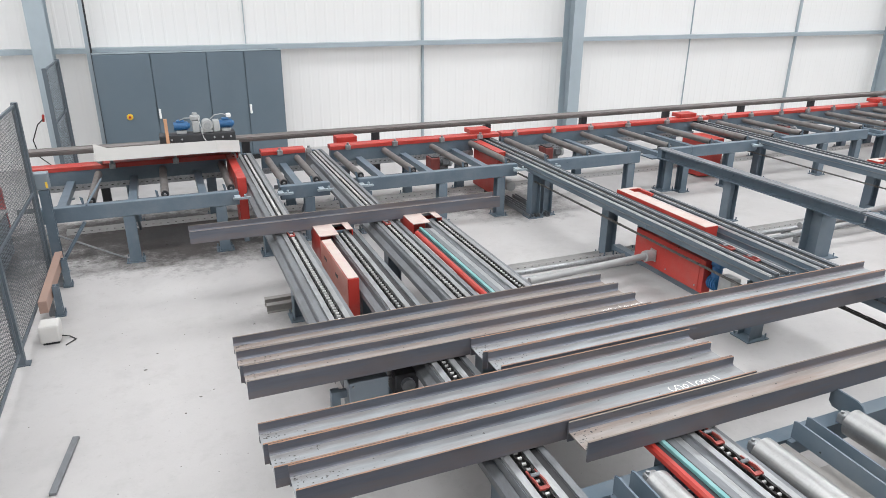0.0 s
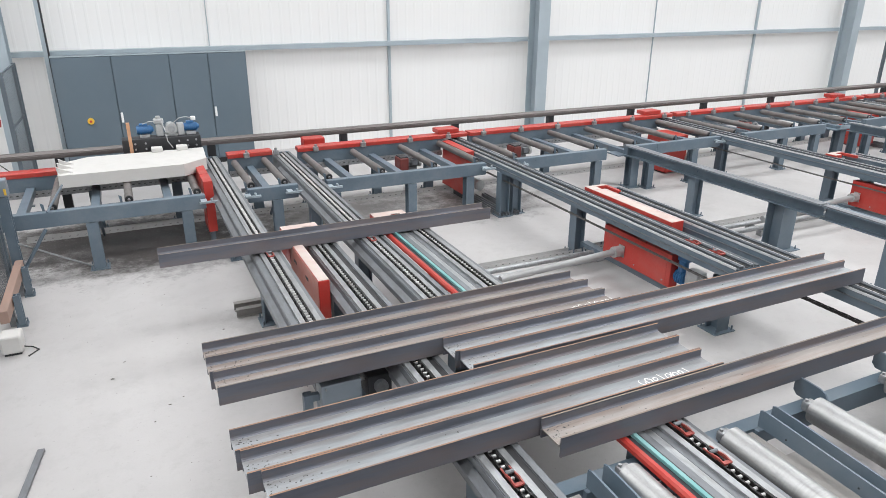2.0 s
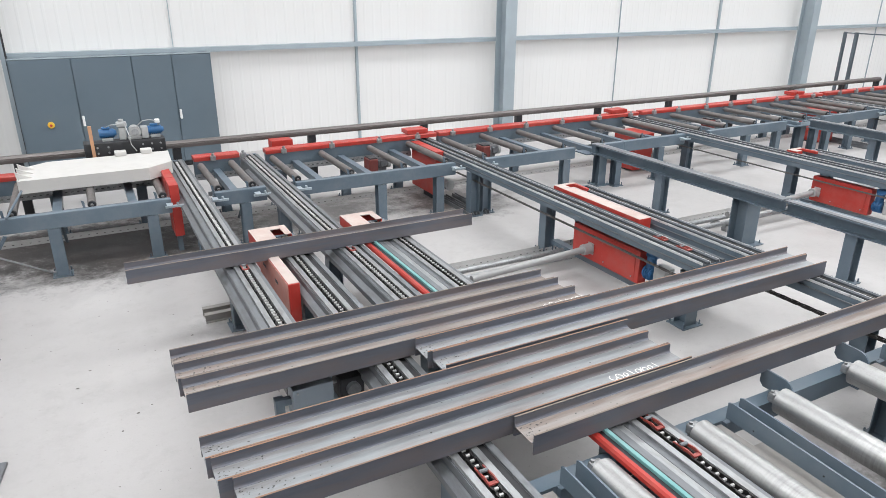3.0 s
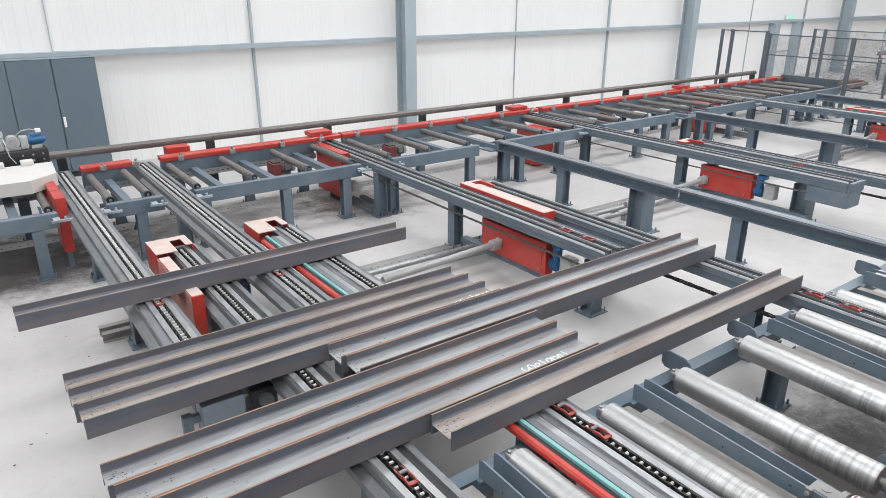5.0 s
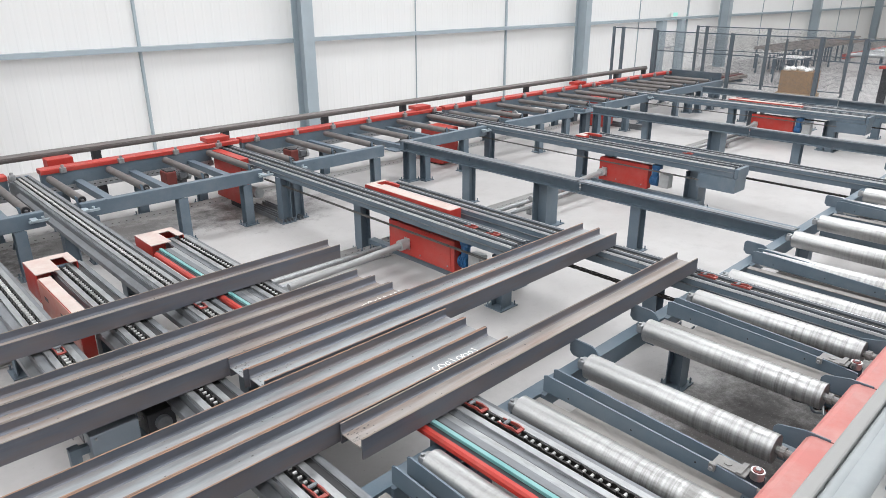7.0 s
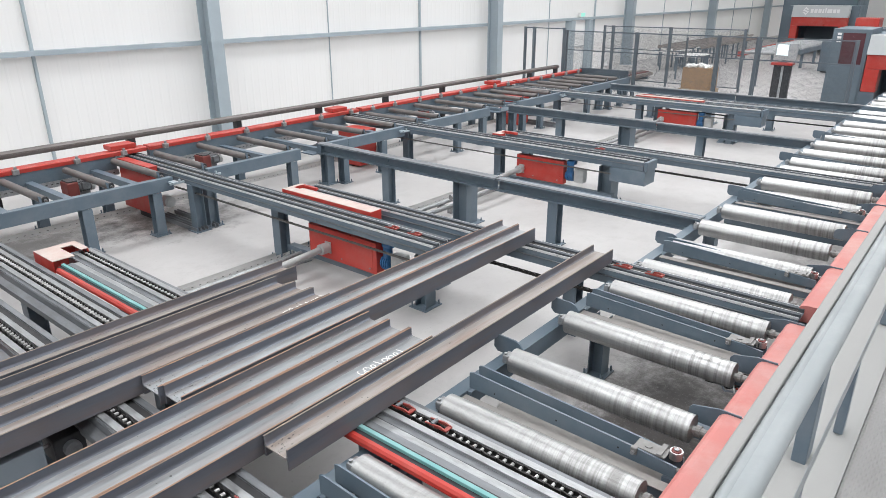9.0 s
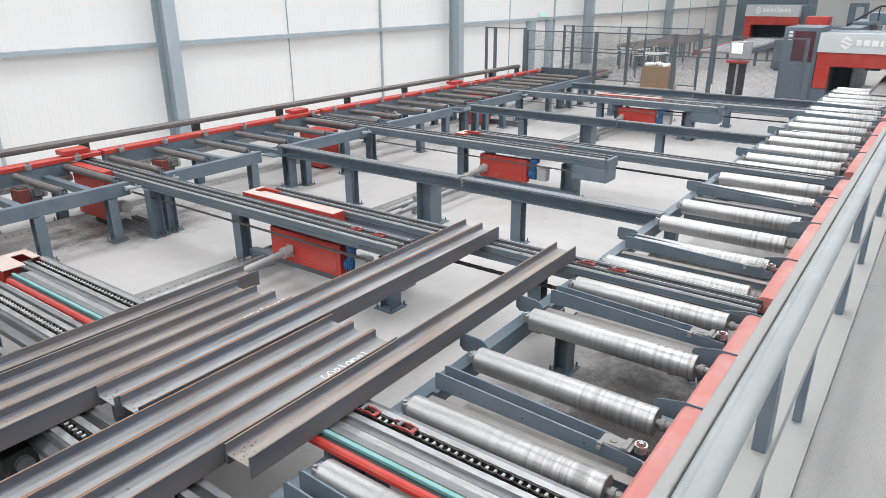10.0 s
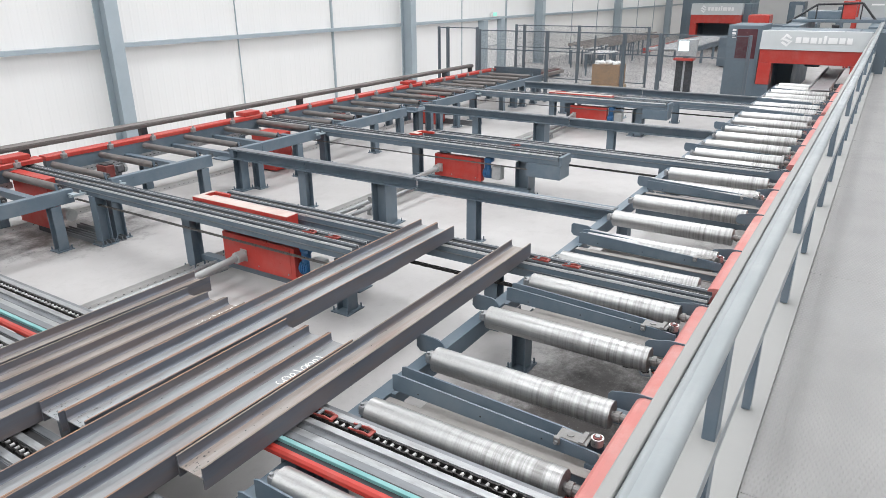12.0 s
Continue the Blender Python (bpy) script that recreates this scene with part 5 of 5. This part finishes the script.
# ---- far fence, console, gantry ----
fence([(19.3, 12.42), (19.3, 12.08), (19.3, 10.99)], 2.12, "open dark fence frame at the conveyor end", "safety fences", (), False)
fence([(19.3, 10.92), (19.3, 8.62), (19.3, 6.30), (19.3, 5.30), (19.3, 3.06)], 2.06, "dark mesh safety fence across the hall", "safety fences", (1.48,), True, 0.022)
fence([(24.0, 12.0), (24.0, 11.65), (24.0, 9.5), (24.0, 7.0)], 2.0, "second dark mesh fence further back", "safety fences", (1.2,), True, 0.026)

t = thing("operator_console", "dark pedestal console with a lit touch screen", "console")
part("pedestal", one(bbox, 21.9, 22.05, 4.95, 5.42, 0.02, 1.15, 0.01), M_BLACK, t)
part("pedestal_strip", one(box, 21.88, 21.898, 5.14, 5.20, 0.02, 1.12), M_GREYFACE, t)
part("base_plate", one(box, 21.7, 22.2, 4.85, 5.5, 0, 0.02), M_GREYFACE, t)
part("shelf", one(bbox, 21.75, 22.1, 4.9, 5.48, 1.15, 1.22, 0.01), M_RED, t)
part("screen_box", one(bbox, 21.92, 22.05, 4.86, 5.46, 1.28, 1.76, 0.012), M_GREYFACE, t)
part("screen", one(box, 21.912, 21.919, 5.10, 5.40, 1.42, 1.72), M_SCREEN, t, "bright touch screen")
part("neck", one(box, 21.97, 22.03, 5.1, 5.25, 1.22, 1.28), M_BLACK, t)

t.location.y = 0.07

t = thing("cardboard_box", "large brown cardboard box filled with crumpled paper", "box")
part("carton", one(bbox, 23.0, 23.7, 7.75, 8.7, 0.12, 0.80, 0.006), M_CARD, t)
part("pallet", one(box, 22.95, 23.75, 7.7, 8.75, 0.0, 0.118), mat("pallet_wood", (0.4, 0.3, 0.2), 0.8), t)
bm = bmesh.new()
random.seed(7)
for k in range(14):
    r = random.uniform(0.07, 0.15)
    bmesh.ops.create_icosphere(bm, subdivisions=1, radius=r, matrix=Matrix.Translation((random.uniform(23.1, 23.6), random.uniform(7.9, 8.6), 0.84)) @ Matrix.Diagonal((1.2, 1, random.uniform(0.5, 0.9), 1)))
for v in bm.verts:
    v.co += Vector(noise.noise_vector(v.co * 9)) * 0.05
part("crumpled_paper", bm, M_OFFWHITE, t, "white crumpled packing")
t.location.y = -0.14


for x, y, L, z in ((26.2, 9.3, 1.6, 0.88), (28.8, 11.0, 2.2, 0.80)):
    t = thing("work_table", "pale topped steel work table behind the far fence", "table", "far work tables")
    part("tabletop", one(bbox, x, x + L, y, y + 0.8, z - 0.04, z, 0.006), M_OFFWHITE, t)
    for px in (x + 0.05, x + L - 0.10):
        for py in (y + 0.05, y + 0.70):
            part("leg", one(box, px, px + 0.05, py, py + 0.05, 0, z - 0.04), M_BLUE, t)
    part("rail", one(box, x + 0.06, x + L - 0.06, y + 0.06, y + 0.09, 0.25, 0.30), M_BLUE, t)
t = thing("steel_stack", "low stack of red-brown steel lengths on the floor", "steel stack")
for k in range(5):
    part("length", one(bbox, 23.6 + 0.1 * (k % 2), 26.2, 10.9 + 0.17 * k, 11.03 + 0.17 * k, 0.10, 0.22 + 0.03 * (k % 3), 0.006), M_GEARRED if k % 2 else M_BEAMWEB2, t)
for px in (24.0, 25.6):
    part("bearer", one(box, px, px + 0.1, 10.85, 11.75, 0, 0.098), M_BLUE, t)
for y in (6.4, 7.0, 9.6):
    t = thing("post", "slim dark upright post beyond the far fence", "post", "far posts")
    part("upright", one(box, 26.0, 26.06, y, y + 0.06, 0.012, 1.55), M_FENCE, t)
    part("foot", one(box, 25.94, 26.12, y - 0.06, y + 0.12, 0, 0.012), M_FENCE, t)


def portal(x, yl, yr, label, s=1.0, bars=True):
    """Machine portal: red frame with a chamfered opening below a grey header."""
    t = thing("machine_portal", label, "machine", "machine portals")
    w = yl - yr
    r = 0.34
    part("leg", one(bbox, x, x + 0.5, yl - r, yl, 0.62, 1.21, 0.01), M_RED, t)
    part("leg", one(bbox, x, x + 0.5, yr, yr + r, 0.62, 1.21, 0.01), M_RED, t)
    part("lintel", one(bbox, x, x + 0.5, yr, yl, 1.212, 1.58, 0.01), M_RED, t)
    bm = bmesh.new()
    prism(bm, [(x - 0.04, 1.582), (x + 0.5, 1.582), (x + 0.5, 2.07), (x + 0.10, 2.07)], "y", yr - 0.02, yl + 0.02)
    part("header", bm, M_GREYFACE, t, "grey header panel")
    part("base", one(box, x + 0.03, x + 0.5, yl - r, yl + 0.02, 0, 0.618), M_BLUE, t)
    part("base", one(box, x + 0.03, x + 0.5, yr, yr + r, 0, 0.618), M_BLUE, t)
    part("cabin", one(bbox, x + 0.52, x + 2.6, yr - 0.4, yr + 0.3, 0.0, 2.05, 0.01), M_CAB, t)
    part("cabin", one(bbox, x + 0.52, x + 2.6, yl - 0.2, yl + 0.3, 0.0, 2.05, 0.01), M_CAB, t)
    part("roof", one(bbox, x + 0.52, x + 2.6, yr + 0.31, yl - 0.21, 1.5, 2.05, 0.01), M_CAB, t)
    # sign: ring emblem and plain bars
    c = yl - w * 0.28
    tilt = 0.14 / 0.488

    def sign_box(y0, y1, z0, z1):
        bm = bmesh.new()
        prism(bm, [(x - 0.045 + (z0 - 1.582) * tilt - 0.012, z0), (x - 0.045 + (z0 - 1.582) * tilt, z0), (x - 0.045 + (z1 - 1.582) * tilt, z1), (x - 0.045 + (z1 - 1.582) * tilt - 0.012, z1)], "y", y0, y1)
        part("sign_bar", bm, M_SIGN, t)
    # emblem: two slanted interlocking hooks, then one plain bar per character
    lean = lambda z: (x - 0.052 + (z - 1.582) * tilt)
    for pts in ([(0.16, 0.00), (0.02, 0.16), (-0.13, 0.06), (-0.09, 0.02), (0.02, 0.09), (0.10, 0.00)], [(-0.16, -0.02), (-0.02, -0.18), (0.13, -0.08), (0.09, -0.04), (-0.02, -0.11), (-0.10, -0.02)],
                [(0.05, 0.04), (0.10, 0.00), (-0.05, -0.06), (-0.10, -0.02)]):
        bm = bmesh.new()
        a = [bm.verts.new((lean(1.845 + q), c + 0.10 + p, 1.845 + q)) for p, q in pts]
        d = [bm.verts.new((v.co.x + 0.006, v.co.y, v.co.z)) for v in a]
        bm.faces.new(a), bm.faces.new(d[::-1])
        for i in range(len(a)):
            k = (i + 1) % len(a)
            bm.faces.new((a[i], d[i], d[k], a[k]))
        part("emblem", bm, M_SIGN, t)
    yy = yl - w * 0.33
    for k, bw in enumerate((0.17, 0.19, 0.19, 0.12, 0.11, 0.26, 0.18, 0.17)):
        sign_box(yy - bw + 0.045, yy, 1.765, 1.915 + (0.05 if k == 4 else 0))
        yy -= bw
    return t


portal(21.5, 3.13, 0.52, "grey and red machine portal over the roller conveyor")
portal(41.0, 9.72, 7.10, "distant grey and red machine portal").scale = (1, 1, 1.18)
t = thing("machine_cabin", "dark machine cabin with a tinted window beside the portal", "machine cabin")
part("body", one(bbox, 21.62, 23.4, 3.16, 4.06, 0.0, 2.2, 0.01), M_CAB, t)
part("window", one(box, 21.605, 21.615, 3.27, 3.80, 1.30, 2.10), mat("dark_window", (0.09, 0.035, 0.042), 0.15), t, "dark red tinted window")
part("door_panel", one(bbox, 21.60, 21.615, 3.22, 4.0, 0.10, 1.24, 0.004), M_CAB, t)
for zz in (1.86, 1.95, 2.04):
    part("sign_bar", one(box, 21.602, 21.6045, 3.84, 3.94, zz, zz + 0.06), M_OFFWHITE, t, "white marking bar")
t = thing("red_housing", "red machine housing beyond the cabin roof", "machine")
part("housing", one(bbox, 27.4, 28.2, 3.82, 4.52, 0.8, 2.30, 0.02), M_RED, t)
part("stand", one(box, 27.5, 28.1, 3.92, 4.42, 0.0, 0.798), M_BLUE, t)
t = thing("profile", "steel U-channel entering the machine on the rollers", "steel profile")
bm = bmesh.new()
box(bm, 19.0, 24.5, 1.10, 1.55, 0.84, 0.855)
box(bm, 19.0, 24.5, 1.10, 1.115, 0.855, 0.93)
box(bm, 19.0, 24.5, 1.535, 1.55, 0.855, 0.93)
part("channel", bm, M_GALV, t)
for o in t.children:
    o.location.z = 0.006

# machine body behind the portal, with what stands on it
t = thing("machine_enclosure", "dark blue-grey machine enclosure behind the portal", "machine")
for y0, y1 in ((0.0, 0.7), (2.5, 3.0)):
    part("side_wall", one(bbox, 24.15, 29.0, y0, y1, 0.0, 2.1, 0.01), M_CAB, t)
part("roof", one(bbox, 26.6, 29.0, 0.0, 3.0, 2.105, 2.2, 0.01), M_BLUE, t)
part("upper_box", one(bbox, 27.0, 28.2, 1.62, 2.6, 2.205, 2.45, 0.01), M_BLUE, t, "blue-grey upper box")
part("red_column", one(bbox, 27.0, 27.6, 1.20, 1.61, 2.205, 2.76, 0.02), M_RED, t, "red upright column")
part("drill_head", one(bbox, 24.3, 24.7, 1.8, 2.2, 0.9, 1.5, 0.02), M_BLUE, t)
part("drill_head", one(bbox, 24.3, 24.7, 0.75, 1.0, 0.9, 1.4, 0.02), M_BLUE, t)
part("clamp", one(bbox, 25.0, 25.3, 1.5, 1.7, 1.1, 2.1, 0.02), M_BLACK, t)
bm = bmesh.new()
tube_path(bm, [(27.0, 3.2, 2.06), (27.0, 2.35, 2.66), (27.0, 1.05, 2.70), (27.0, 0.6, 2.16)], 0.035)
for y in (2.35, 1.6, 1.05):
    rod(bm, (27.0, y, 2.2), (27.0, y, 2.66), 0.02, 8)
part("railing", bm, M_BLACK, t, "black tube railing")
t = thing("machine_tower", "tall grey machine tower with red sides far back", "machine")
part("body", one(bbox, 34.0, 35.2, 0.3, 1.4, 0.0, 3.3, 0.02), M_GREYFACE, t)
part("side", one(bbox, 33.98, 35.2, 0.05, 0.295, 0.0, 3.2, 0.02), M_RED, t, "red side panel")
part("side", one(bbox, 33.98, 35.2, 1.405, 1.6, 0.0, 3.2, 0.02), M_RED, t, "red side panel")
part("sign_bar", one(box, 33.99, 33.998, 0.55, 1.0, 2.5, 2.56), M_OFFWHITE, t)

# screen at the walkway end
t = thing("end_screen", "dark blue framed screen with a dark red pane", "screen")
for q in ((-1.6, 0.32, 1.86, 1.98), (-1.6, 0.32, 1.0, 1.08), (0.24, 0.32, 1.081, 1.859), (-1.6, -1.52, 1.081, 1.859)):
    part("frame", one(box, 27.0, 27.06, *q), M_CAB, t)
part("pane", one(box, 27.02, 27.03, -1.52, 0.24, 1.081, 1.859), mat("dark_red_pane", (0.07, 0.028, 0.032), 0.2, 0, 0.05, 3), t, "dark red pane")
for y in (-1.5, 0.26):
    part("post", one(box, 27.0, 27.06, y, y + 0.05, 0, 1.0), M_CAB, t)
t = thing("storage_machine", "dark distant machine housing behind the far portal", "machine")
part("housing", one(bbox, 43.7, 47.0, 7.2, 10.9, 0.0, 2.9, 0.03), M_CAB, t)
part("lamp", one(bbox, 43.6, 43.69, 7.3, 7.4, 2.7, 2.8, 0.01), M_GREENLAMP, t, "small green signal lamp")
for x, y, h in ((30.5, 4.6, 1.1), (32.0, 5.4, 1.25), (36.0, 3.0, 1.7), (38.5, 4.4, 1.5), (46.0, 2.0, 2.2), (50.0, 5.0, 2.4)):
    t = thing("machine_block", "blue-grey machine housing further down the hall", "machine", "far machines")
    part("housing", one(bbox, x, x + 1.6, y, y + 0.9, 0.06, h, 0.02), M_BLUE, t)
    part("foot", one(box, x + 0.1, x + 1.5, y + 0.1, y + 0.8, 0, 0.06), M_BLACK, t)
    part("panel", one(bbox, x - 0.02, x - 0.001, y + 0.1, y + 0.5, 0.4, h - 0.2, 0.004), M_GREYFACE, t)

# far conveyor towards the distant portal
t = thing("roller_conveyor", "distant roller conveyor loaded with steel profiles", "conveyor")
part("side_beam", one(box, 30.5, 41, 7.2, 7.3, 0.6, 0.8), M_BLUE, t)
part("side_beam", one(box, 30.5, 41, 9.0, 9.1, 0.6, 0.8), M_RED, t)
for rx in np.arange(30.8, 41, 0.8):
    part("roller", roller_mesh(rx, 7.4, 8.9, 0.76, 0.07), M_GALV, t, smooth=True)
for lx in np.arange(31, 41, 2.4):
    for y in (7.25, 9.05):
        part("leg", one(box, lx - 0.06, lx + 0.06, y - 0.05, y + 0.05, 0, 0.6), M_BLUE, t)
for k, (y, L) in enumerate(((11.0, 12), (11.5, 14), (12.1, 11), (10.4, 12))):
    t = thing("storage_rack_beam", "bundle of brown steel profiles on trestles far back", "steel profiles", "far profiles")
    for j in range(2):
        part("profile", one(box, 28.5 + 0.5 * k + 0.7 * j, 27 + L, y + j * 0.27, y + j * 0.27 + 0.08, 0.86, 0.93), M_BEAMWEB2, t)
    for lx in (30.5, 33.2, 36):
        bm = bmesh.new()
        box(bm, lx, lx + 0.08, y - 0.05, y + 0.42, 0.80, 0.858)
        for py in (y - 0.04, y + 0.35):
            box(bm, lx + 0.01, lx + 0.07, py, py + 0.06, 0, 0.80)
        part("trestle", bm, M_BLUE, t)

t = thing("end_stop", "blue-grey steel end stop plate across the conveyor end", "end stop")
part("plate", one(bbox, 19.42, 19.46, 8.85, 10.45, 0.70, 0.96, 0.006), M_BLUE, t)
for y in (8.95, 10.25):
    part("leg", one(leg_i, 19.53, y, 0, 0.72, 0.12, 0.12), M_BLUE, t)

t = thing("exit_sign", "small lit green emergency exit sign on the wall", "sign")
part("box", one(bbox, 26.18, 26.58, 14.2, 14.28, 2.18, 2.36, 0.01), M_OFFWHITE, t)
part("bracket", one(box, 26.33, 26.43, 14.281, 14.398, 2.28, 2.34), M_OFFWHITE, t)
part("face", one(box, 26.22, 26.54, 14.190, 14.198, 2.20, 2.34), M_EXIT, t)
door = tagged(new("door_1"), "white emergency exit door in a grey steel frame", "door", kind="structure")
for a, b in ((25.30, 25.62), (26.80, 27.12)):
    part("door_frame", one(bbox, a, b, 14.10, 14.39, 0.0, 2.06, 0.006), M_STEELPAINT, door, "grey steel frame post")
part("leaf", one(bbox, 25.63, 26.79, 14.30, 14.36, 0.01, 2.05, 0.004), M_OFFWHITE, door)
part("push_bar", one(bbox, 25.75, 26.65, 14.23, 14.27, 1.0, 1.05, 0.006), M_GREYFACE, door, "grey push bar")
for a in (25.80, 26.55):
    part("bar_bracket", one(box, a, a + 0.05, 14.271, 14.299, 1.0, 1.05), M_GREYFACE, door)

# ---- floor pipes, trays and clutter ----
def floor_line(x0, x1, y, name, label, r=0.035, z=0.12):
    t = thing(name, label, "pipe", "floor pipes")
    part("pipe", one(rod, (x0, y, z), (x1, y, z), r, 12), M_GALV, t, smooth=True)
    for x in np.arange(x0 + 0.5, x1, 2.2):
        part("saddle", one(box, x - 0.05, x + 0.05, y - 0.04, y + 0.04, 0, z - r + 0.004), M_GALV, t)
    return t


floor_line(2.9, 19.0, 6.45, "floor_pipe", "grey steel pipe on saddles above the floor")
floor_line(2.9, 19.0, 6.25, "floor_pipe", "grey steel pipe on saddles above the floor")
for y in (6.75, 10.12):
    t = thing("cable_tray", "perforated galvanised cable tray on the floor", "cable tray", "cable trays")
    bm = bmesh.new()
    xa = 2.9 if y < 7 else -1.5
    box(bm, xa, 19, y, y + 0.10, 0.0, 0.004)
    box(bm, xa, 19, y, y + 0.004, 0.004, 0.06)
    box(bm, xa, 19, y + 0.096, y + 0.10, 0.004, 0.06)
    part("tray", bm, M_TRAY, t)
    bm = bmesh.new()
    for x in np.arange(xa + 0.1, 19, 0.10):
        box(bm, x, x + 0.026, y - 0.002, y - 0.0005, 0.032, 0.039)
    tagged(part("perforation", bm, M_SLOT, t), kind="stuff")

t = thing("floor_box", "white cover box on the floor by the fence", "box")
part("box", one(bbox, -1.52, -1.34, 6.78, 6.98, 0.02, 0.20, 0.02), M_WHITE, t)
part("foot", one(box, -1.50, -1.36, 6.8, 6.96, 0, 0.02), M_BLACK, t)
bm = bmesh.new()
tube_path(bm, [(-1.36, 6.85, 0.06), (-1.28, 6.9, 0.01), (-1.22, 6.82, 0.008), (-1.3, 6.72, 0.008)], 0.006)
part("cable", bm, M_CABLE, t)
t.location.x = 0.10
t = thing("light_barrier", "slanted pale post with a brown guard beside the fence", "post")
bm = bmesh.new()
bbox(bm, -1.53, -1.45, 7.1, 8.55, 0.20, 0.33, 0.008)
part("rail", bm, mat("dusty_brown_cap", (0.33, 0.22, 0.18), 0.7, 0, 0.1, 5), t, "brown capped rail")
for y in (7.46, 8.25):
    part("post", one(leg_i, -1.41, y, 0, 0.34, 0.06, 0.06), M_BLUE, t)
    part("foot", one(box, -1.52, -1.46, y, y + 0.06, 0, 0.198), M_DULL, t)
t.location.x = 0.10
t = thing("bent_rod", "thin bent grey rods standing on the floor under the conveyor", "rod")
bm = bmesh.new()
tube_path(bm, [(-1.52, 8.72, 0.50), (-1.45, 8.68, 0.52), (-0.72, 8.9, 0.02), (-0.66, 8.9, 0.02), (-0.62, 8.88, 0.55)], 0.012)
part("rod", bm, M_GALV, t)
t = thing("air_hose", "thin dark air hose with red clips hanging by the fence", "hose")
bm = bmesh.new()
tube_path(bm, [(-2.02, 13.70, 1.02), (-2.1, 13.6, 0.95), (-2.2, 13.5, 0.7), (-2.15, 13.5, 0.4), (-1.9, 13.6, 0.1), (-1.8, 13.6, 0.01)], 0.010)
part("hose", bm, M_CABLE, t)
part("clip", one(rod, (-2.02, 13.72, 0.98), (-2.00, 13.70, 1.10), 0.02, 8), M_RED, t, "red clip")
bm = bmesh.new()
rnd = random.Random(11)
for k in range(240):
    x, y = rnd.uniform(-1.4, 0.6), rnd.uniform(2.6, 8.6)
    if k > 55:
        x, y = (rnd.uniform(-1.5, 5.4), rnd.uniform(8.4, 10.2)) if k % 3 else (rnd.gauss(-0.1, 0.5), rnd.gauss(9.25, 0.25))
    r = rnd.uniform(0.004, 0.010) if k % 9 else rnd.uniform(0.012, 0.02)
    vs = [bm.verts.new((x + r * rnd.uniform(0.6, 1.3) * math.cos(w), y + r * rnd.uniform(0.4, 1.0) * math.sin(w), 0.004)) for w in (0.2, 1.5, 2.8, 4.0, 5.2)]
    bm.faces.new(vs)
    top = bm.verts.new((x, y, 0.004 + r * 0.35))
    for i in range(5):
        bm.faces.new((vs[i], vs[(i + 1) % 5], top))
tagged(part("floor_debris", bm, mat("metal_chips", (0.13, 0.115, 0.105), 0.7, 0.1)), "scattered dark metal chips on the concrete floor", "debris", kind="stuff")
t = thing("loose_bar", "loose grey steel bar lying on the floor", "bar")
o = part("bar", one(bbox, -0.024, 0.024, -0.32, 0.32, 0.0, 0.025, 0.004), M_DULL, t)
o.matrix_basis = pose(-1.03, 4.78, 0.0, 0, 0, -8.5)


def motions():
    stop = 9.2
    v = (7.06 - 4.711) / stop
    rows, rows1, rows2 = [], [], []
    d1, d2 = MOVING_DOGS
    for k in range(0, 13):
        tt = float(k) if k != 9 else 9.2
        dy = -v * min(tt, stop)
        rows.append((tt, pose(0.035, 7.06 - BD / 2 + dy, 0.822)))
        rows1.append((tt, pose(1.022, 6.80 + dy, 0.815)))
        rows2.append((tt, pose(2.065, 6.80 + dy, 0.815)))
    walk(MOVER, rows), walk(d1, rows1), walk(d2, rows2)
    up = [(0.0, 16), (0.2, 15), (0.4, 12), (0.6, 8), (0.8, 5), (1.0, 2.5), (1.2, 1.2), (1.5, 0.3), (1.8, 0), (6.0, 0), (12.0, 0)]
    walk(COVER, [(tt, pose(0, 10.58, 0.99, -a)) for tt, a in up])


motions()
